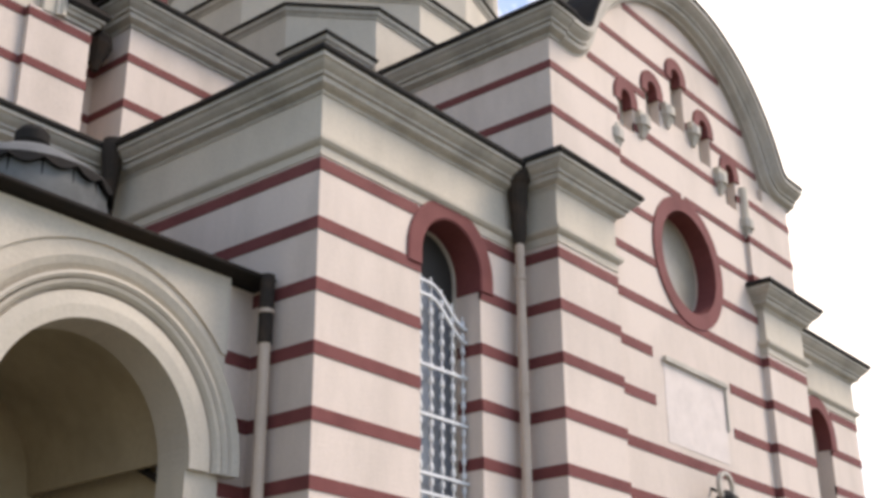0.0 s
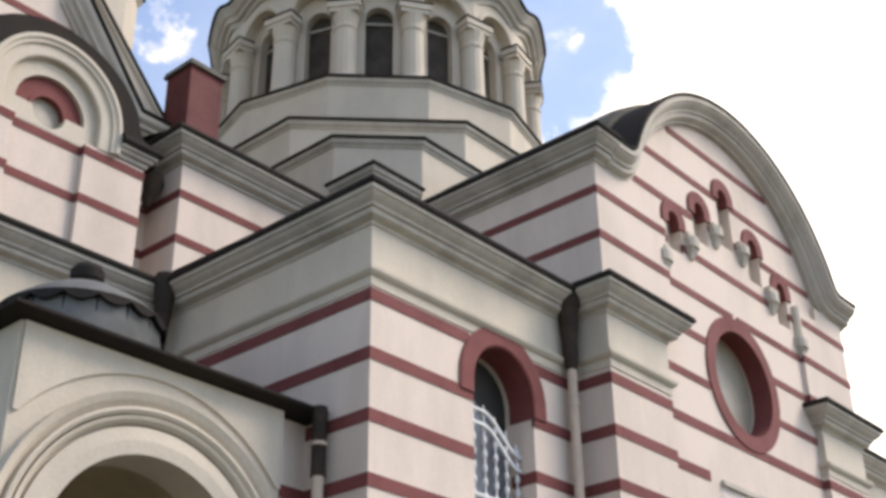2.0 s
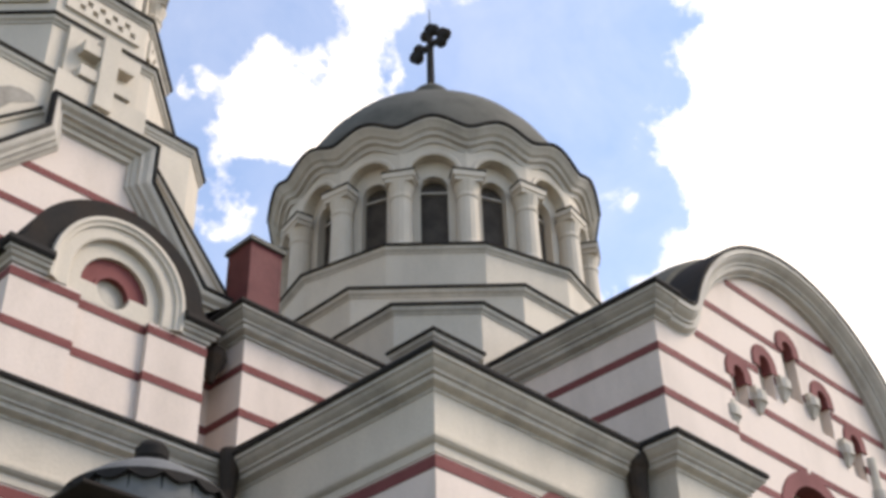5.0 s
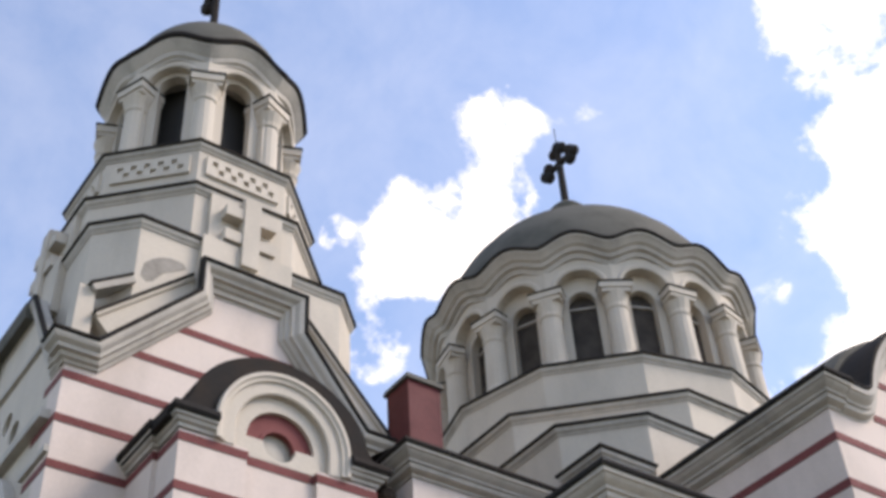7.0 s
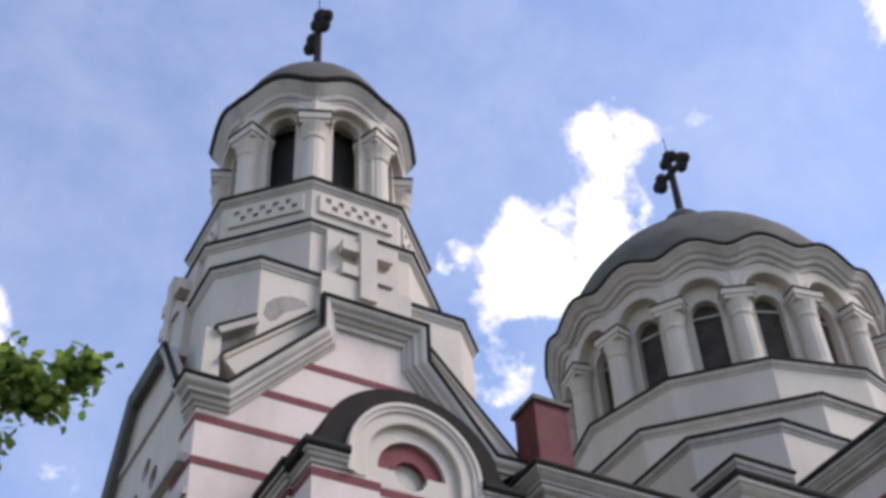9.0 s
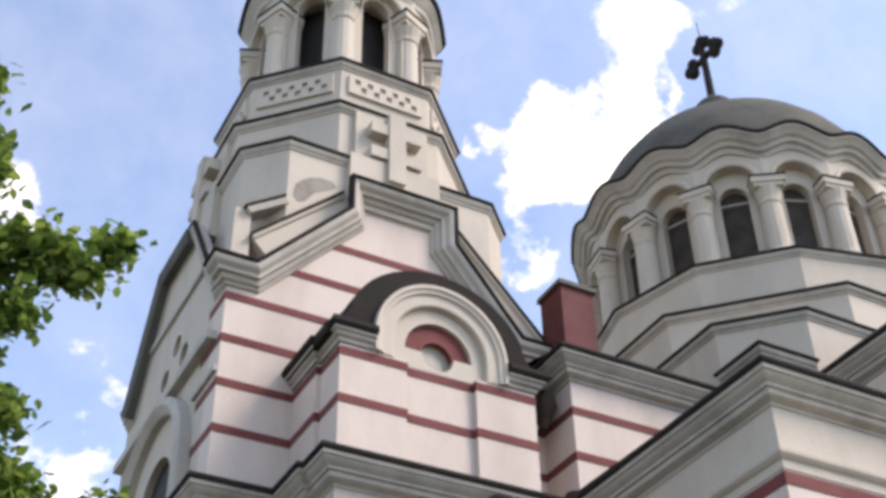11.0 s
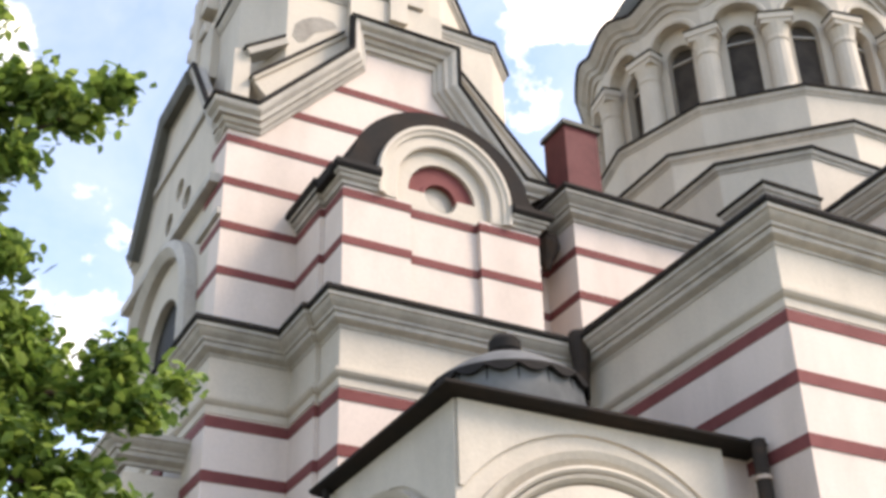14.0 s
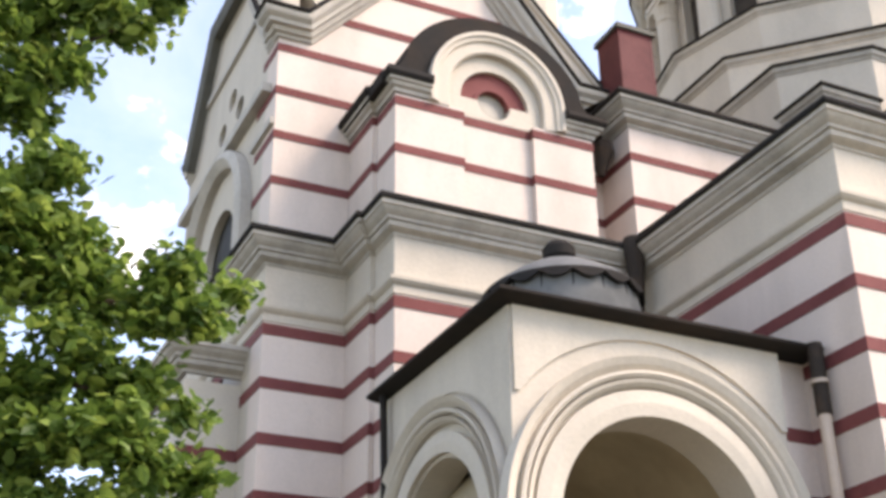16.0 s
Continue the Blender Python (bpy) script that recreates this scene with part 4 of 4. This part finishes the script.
part("porch_side_wall", bm, M_PALE, porch)
part("porch_back_wall", box(B(), PX0 + 0.4, 0.0, 3.72, 3.775, G, PTOP), M_VAULT, porch, "ochre plaster inside the porch, its shade put into the colour")
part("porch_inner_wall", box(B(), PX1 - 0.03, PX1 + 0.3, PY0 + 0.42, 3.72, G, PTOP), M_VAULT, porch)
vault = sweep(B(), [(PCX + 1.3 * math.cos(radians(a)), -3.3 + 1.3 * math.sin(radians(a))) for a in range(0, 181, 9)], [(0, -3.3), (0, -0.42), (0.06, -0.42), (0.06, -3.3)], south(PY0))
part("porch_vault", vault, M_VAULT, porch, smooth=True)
for r0, r1, d0, d1 in ((1.14, 1.40, 0.06, 0.06), (1.43, 1.50, 0.05, 0.11), (1.52, 1.58, 0.10, 0.12), (1.58, 1.72, 0.04, 0.14)):
    part("arch_moulding", sweep(B(), [(PCX - r0, PCZ - 0.06)] + arc(PCX, PCZ, r0, 178, 2, 40) + [(PCX + r0, PCZ - 0.06)], [(0, -0.04), (0, d0), ((r1 - r0) * 0.5, (d0 + d1) / 2 + 0.015), (r1 - r0, d1), (r1 - r0, -0.04)], south(PY0), side=-1), M_PALE, porch, smooth=False)
    part("arch_moulding", sweep(B(), arc(WCY + 0.1, WCZ, r0 - 0.12, 178, 2, 36), [(0, -0.04), (0, d0), ((r1 - r0) * 0.4, (d0 + d1) / 2 + 0.01), ((r1 - r0) * 0.8, d1), ((r1 - r0) * 0.8, -0.04)], west(PX0), side=-1), M_PALE, porch)
# raised field that follows the arch
for mp, c0, z0, rr, e0, e1 in ((south(PY0), PCX, PCZ, 1.92, PX0, PX1), (west(PX0), WCY + 0.1, WCZ, 1.62, PY0, PY1)):
    pts = [p for p in arc(c0, z0, rr, 175, 5, 50) if e0 < p[0] < e1]
    fld = [(e0, PTOP), (e0, pts[0][1])] + pts + [(e1, pts[-1][1]), (e1, PTOP)]
    part("raised_field", plate(B(), fld[::-1], [], mp, 0.03, 0.03), M_PALE, porch)
prf = part("porch_roof", sweep(B(), [(PX0, PY1), (PX0, PY0), (0.0, PY0)], [(-0.2, PTOP - 0.01), (0.12, PTOP + 0.02), (0.21, PTOP + 0.04), (0.225, PTOP + 0.05), (0.225, PTOP + 0.08), (-0.2, PTOP + 0.16)]), M_METAL, porch, "rusty dark sheet metal eave")
bm = B()
a = [bm.verts.new(c) for c in ((PX0 - 0.2, PY0 - 0.2, PTOP + 0.09), (0, PY0 - 0.2, PTOP + 0.09), (0, PY1, PTOP + 0.35), (PX0 - 0.2, PY1, PTOP + 0.09), (-2.0, 2.3, PTOP + 0.45))]
for i in range(4):
    bm.faces.new((a[i], a[(i + 1) % 4], a[4]))
bm.faces.new(a[3::-1])
part("porch_roof_sheet", bm, M_METAL, porch)
part("lamp_bracket", rod(B(), (-0.50, 2.42, -3.01), (-0.64, 1.48, -3.46), 0.045, n=8), M_METAL, porch, "dark iron bracket inside the porch")
part("iron_hook", lathe(B(), [(0.03, -2.92), (0.07, -2.85), (0.06, -2.70), (0.02, -2.64)], 8, -0.54, 1.95), M_METAL, porch)
# small dome on the porch
QX, QY = -2.08, 2.32


def skirt(amp, lobes):
    return lambda an, i: ((amp if i < 2 else 0.0) * abs(math.sin(lobes * an / 2)) * -1, 1.0)


sd = part("porch_dome", lathe(B(), [(0.88, -0.98), (0.89, -0.80), (0.84, -0.47), (0.76, -0.40)], 96, QX, QY, skirt(0.05, 16)), M_ZINC, porch, "small pale zinc dome with a scalloped skirt", smooth=True)
part("dome_shell", lathe(B(), [(0.895, -0.425), (0.88, -0.405), (0.79, -0.33), (0.62, -0.205), (0.44, -0.095), (0.26, -0.02), (0.20, 0.01)], 64, QX, QY), M_ZINC, sd, smooth=True)
bm = B()
rings = []
for r, z, dip in ((0.897, -0.423, 0.0), (0.915, -0.46, 0.085), (0.885, -0.465, 0.085), (0.87, -0.423, 0.0)):
    rings.append([bm.verts.new((QX + r * math.cos(math.tau * n / 128), QY + r * math.sin(math.tau * n / 128), z - dip * abs(math.sin(8 * math.tau * n / 128)))) for n in range(128)])
for r in range(4):
    for n in range(128):
        m = (n + 1) % 128
        bm.faces.new((rings[r][n], rings[r][m], rings[(r + 1) % 4][m], rings[(r + 1) % 4][n]))
part("scalloped_edge", bm, M_METAL, sd, "dark scalloped metal edge")
for n in range(16):
    a = math.tau * n / 16
    part("skirt_seam", rod(B(), (QX + 0.885 * math.cos(a), QY + 0.885 * math.sin(a), -0.98), (QX + 0.84 * math.cos(a), QY + 0.84 * math.sin(a), -0.46), 0.012, n=5), M_METAL, sd)
part("finial", lathe(B(), [(0.25, -0.06), (0.24, 0.0), (0.15, 0.03), (0.19, 0.09), (0.19, 0.20), (0.14, 0.27), (0.0, 0.30)], 16, QX, QY), M_METAL, sd, "dark ball finial", smooth=True)
# striped strip of wall beside the porch, and its pipe
part("strip_wall", box(B(), PX1, 0.0, PY0 + 0.12, 1.4, G, -1.28), M_PLASTER, church)
for k in range(-3, -12, -1):
    band([(PX1, PY0 + 0.12), (0.0, PY0 + 0.12)], k)
pp = part("downpipe", rod(B(), (-0.13, 0.60, G), (-0.13, 0.60, -2.05), 0.065, n=14), M_PIPE, church, "beige downpipe under a dark rusted upper length", smooth=True)
part("upper_length", rod(B(), (-0.13, 0.60, -2.05), (-0.13, 0.60, -1.28), 0.08, n=14), M_RUST, pp, "dark rusted pipe", smooth=True)
part("collar", rod(B(), (-0.13, 0.60, -1.72), (-0.13, 0.60, -1.68), 0.095, n=14), M_PIPE, pp)
pp = part("downpipe", rod(B(), (PX0 + 0.02, PY1 - 0.25, G), (PX0 - 0.12, PY1 - 0.25, -1.35), 0.042, n=12), M_METAL, church, "dark rusted downpipe at the porch corner", smooth=True)
part("collar", rod(B(), (PX0 - 0.03, PY1 - 0.25, -3.0), (PX0 - 0.03, PY1 - 0.25, -2.95), 0.08, n=12), M_METAL, pp)
# rainwater head where the roofs meet
part("rainwater_head", lathe(B(), [(0.05, 2.55), (0.09, 2.66), (0.17, 2.82), (0.21, 2.92), (0.19, 3.06)], 12, -0.22, 4.12), M_RUST, church, "conical rainwater head", smooth=True)
part("rainwater_head", lathe(B(), [(0.06, 0.1), (0.09, 0.5), (0.13, 0.95), (0.16, 1.15), (0.14, 1.25)], 12, -0.25, 3.45), M_RUST, church, smooth=True)

# ---------------------------------------------------------------- tree
rng = random.Random(7)


def tree(base, height, limbs, clumps, label):
    t = thing("tree", label, "tree", at=(0, 0, 0))
    bm = B()
    rod(bm, base, (base[0] + 0.1, base[1] + 0.05, height * 0.5), 0.26, 0.18, n=12)
    rod(bm, (base[0] + 0.1, base[1] + 0.05, height * 0.5), (base[0] - 0.1, base[1] + 0.2, height * 1.15), 0.18, 0.05, n=10)
    top = (base[0] + 0.1, base[1] + 0.05, height * 0.5)
    part("trunk", bm, M_BARK, t, smooth=True)
    for tip in limbs:
        bm = B()
        p = Vector(top) + Vector((0, 0, rng.uniform(-1.0, 0.3)))
        q = Vector(tip)
        for i in range(5):
            a, b = p.lerp(q, i / 5), p.lerp(q, (i + 1) / 5)
            lift_a, lift_b = 0.35 * math.sin(math.pi * i / 5), 0.35 * math.sin(math.pi * (i + 1) / 5)
            rod(bm, a + Vector((0, 0, lift_a)), b + Vector((0, 0, lift_b)), 0.075 * (1 - i / 6), 0.075 * (1 - (i + 1) / 6), n=7)
        part("limb", bm, M_BARK, t, smooth=True)
    verts, faces = [], []
    for (cx, cy, cz), r, count in clumps:
        # twigs carry the leaves in little sprays
        sprays = max(4, count // 14)
        for _ in range(sprays):
            d = Vector((rng.gauss(0, 1), rng.gauss(0, 1), rng.gauss(0, 0.8))).normalized() * r * rng.uniform(0.35, 1.0) ** 0.6
            c = Vector((cx, cy, cz)) + d
            for _ in range(30):
                p = c + Vector((rng.gauss(0, 0.085), rng.gauss(0, 0.085), rng.gauss(0, 0.07)))
                e = Euler((rng.uniform(-0.9, 0.9), rng.uniform(-0.9, 0.9), rng.uniform(0, 6.28))).to_matrix()
                s = rng.uniform(0.032, 0.062)
                base_i = len(verts)
                for x, y, z in ((-1, 0, 0.1), (-0.35, -0.72, 0), (0.55, -0.55, 0.05), (1.25, 0, -0.25), (0.55, 0.55, 0.05), (-0.35, 0.72, 0)):
                    verts.append(p + e @ Vector((x * s, y * s, z * s)))
                faces.append((base_i, base_i + 1, base_i + 2, base_i + 3))
                faces.append((base_i, base_i + 3, base_i + 4, base_i + 5))
    me = bpy.data.meshes.new("crown")
    me.from_pydata(verts, [], faces)
    me.materials.append(M_LEAF)
    part("crown", me, None, t, "dense bright green broad leaves, with an unseen western mass added for shade")
    return t


# sprays of foliage: along x, height, radius
UPPER = [(-8.3, 7.1, 0.3), (-7.95, 7.16, 0.26), (-7.6, 7.31, 0.17), (-7.45, 7.3, 0.11), (-8.14, 6.76, 0.23), (-8.32, 6.43, 0.2), (-8.01, 6.61, 0.12), (-8.19, 6.28, 0.1), (-8.45, 7.65, 0.2), (-8.63, 8.16, 0.27), (-8.61, 8.56, 0.19), (-8.71, 6.83, 0.37), (-8.84, 7.67, 0.35)]
MIDDLE = [(-8.21, 5.84, 0.2), (-7.99, 5.8, 0.17), (-8.23, 5.45, 0.29), (-7.88, 5.53, 0.23), (-7.61, 5.48, 0.14), (-8.05, 5.16, 0.27), (-7.73, 5.14, 0.23), (-7.44, 5.2, 0.19), (-7.17, 5.2, 0.15), (-6.9, 5.21, 0.13), (-6.72, 5.2, 0.06), (-7.3, 4.94, 0.18), (-7.03, 4.9, 0.13), (-7.82, 4.73, 0.13), (-8.49, 5.31, 0.34)]
LOWER = [(-7.66, 4.6, 0.15), (-7.95, 4.37, 0.24), (-7.47, 4.44, 0.19), (-7.29, 4.47, 0.14), (-8, 4, 0.27), (-7.7, 4, 0.25), (-7.43, 4.07, 0.19), (-7.28, 3.95, 0.16), (-6.88, 3.96, 0.19), (-6.97, 4.33, 0.08), (-8.39, 4.63, 0.26), (-8.33, 4.06, 0.33), (-7.85, 3.63, 0.32), (-7.38, 3.61, 0.29), (-6.93, 3.62, 0.26)]
clumps = [((x - 0.03, -1.0 + rng.uniform(-0.3, 0.4), z), r * 0.66, int(1700 * r ** 1.5) + 24) for x, z, r in UPPER + MIDDLE + LOWER]
# out-of-view clumps round the trunk, added to keep sky light off the west walls
for _ in range(46):
    turn, out, up = rng.uniform(0, math.tau), rng.uniform(0.6, 2.6), rng.uniform(3.4, 10.2)
    out *= 1.0 - 0.35 * abs(up - 6.4) / 3.8
    x, y = -11.4 + out * math.cos(turn), -0.2 + out * math.sin(turn)
    clumps.append(((x, y, up), 0.55, 330))
tree((-11.2, -0.4, 0), 8.0, [(-7.7, -1.0, 7.2), (-7.6, -1.0, 5.4), (-6.9, -1.0, 5.1), (-7.1, -1.0, 4.1), (-8.7, -1.0, 8.2), (-8.2, -0.8, 4.4), (-7.5, -1.0, 4.4), (-8.3, -1.0, 6.6)], clumps, "broad-leaved tree with green foliage beside the church")
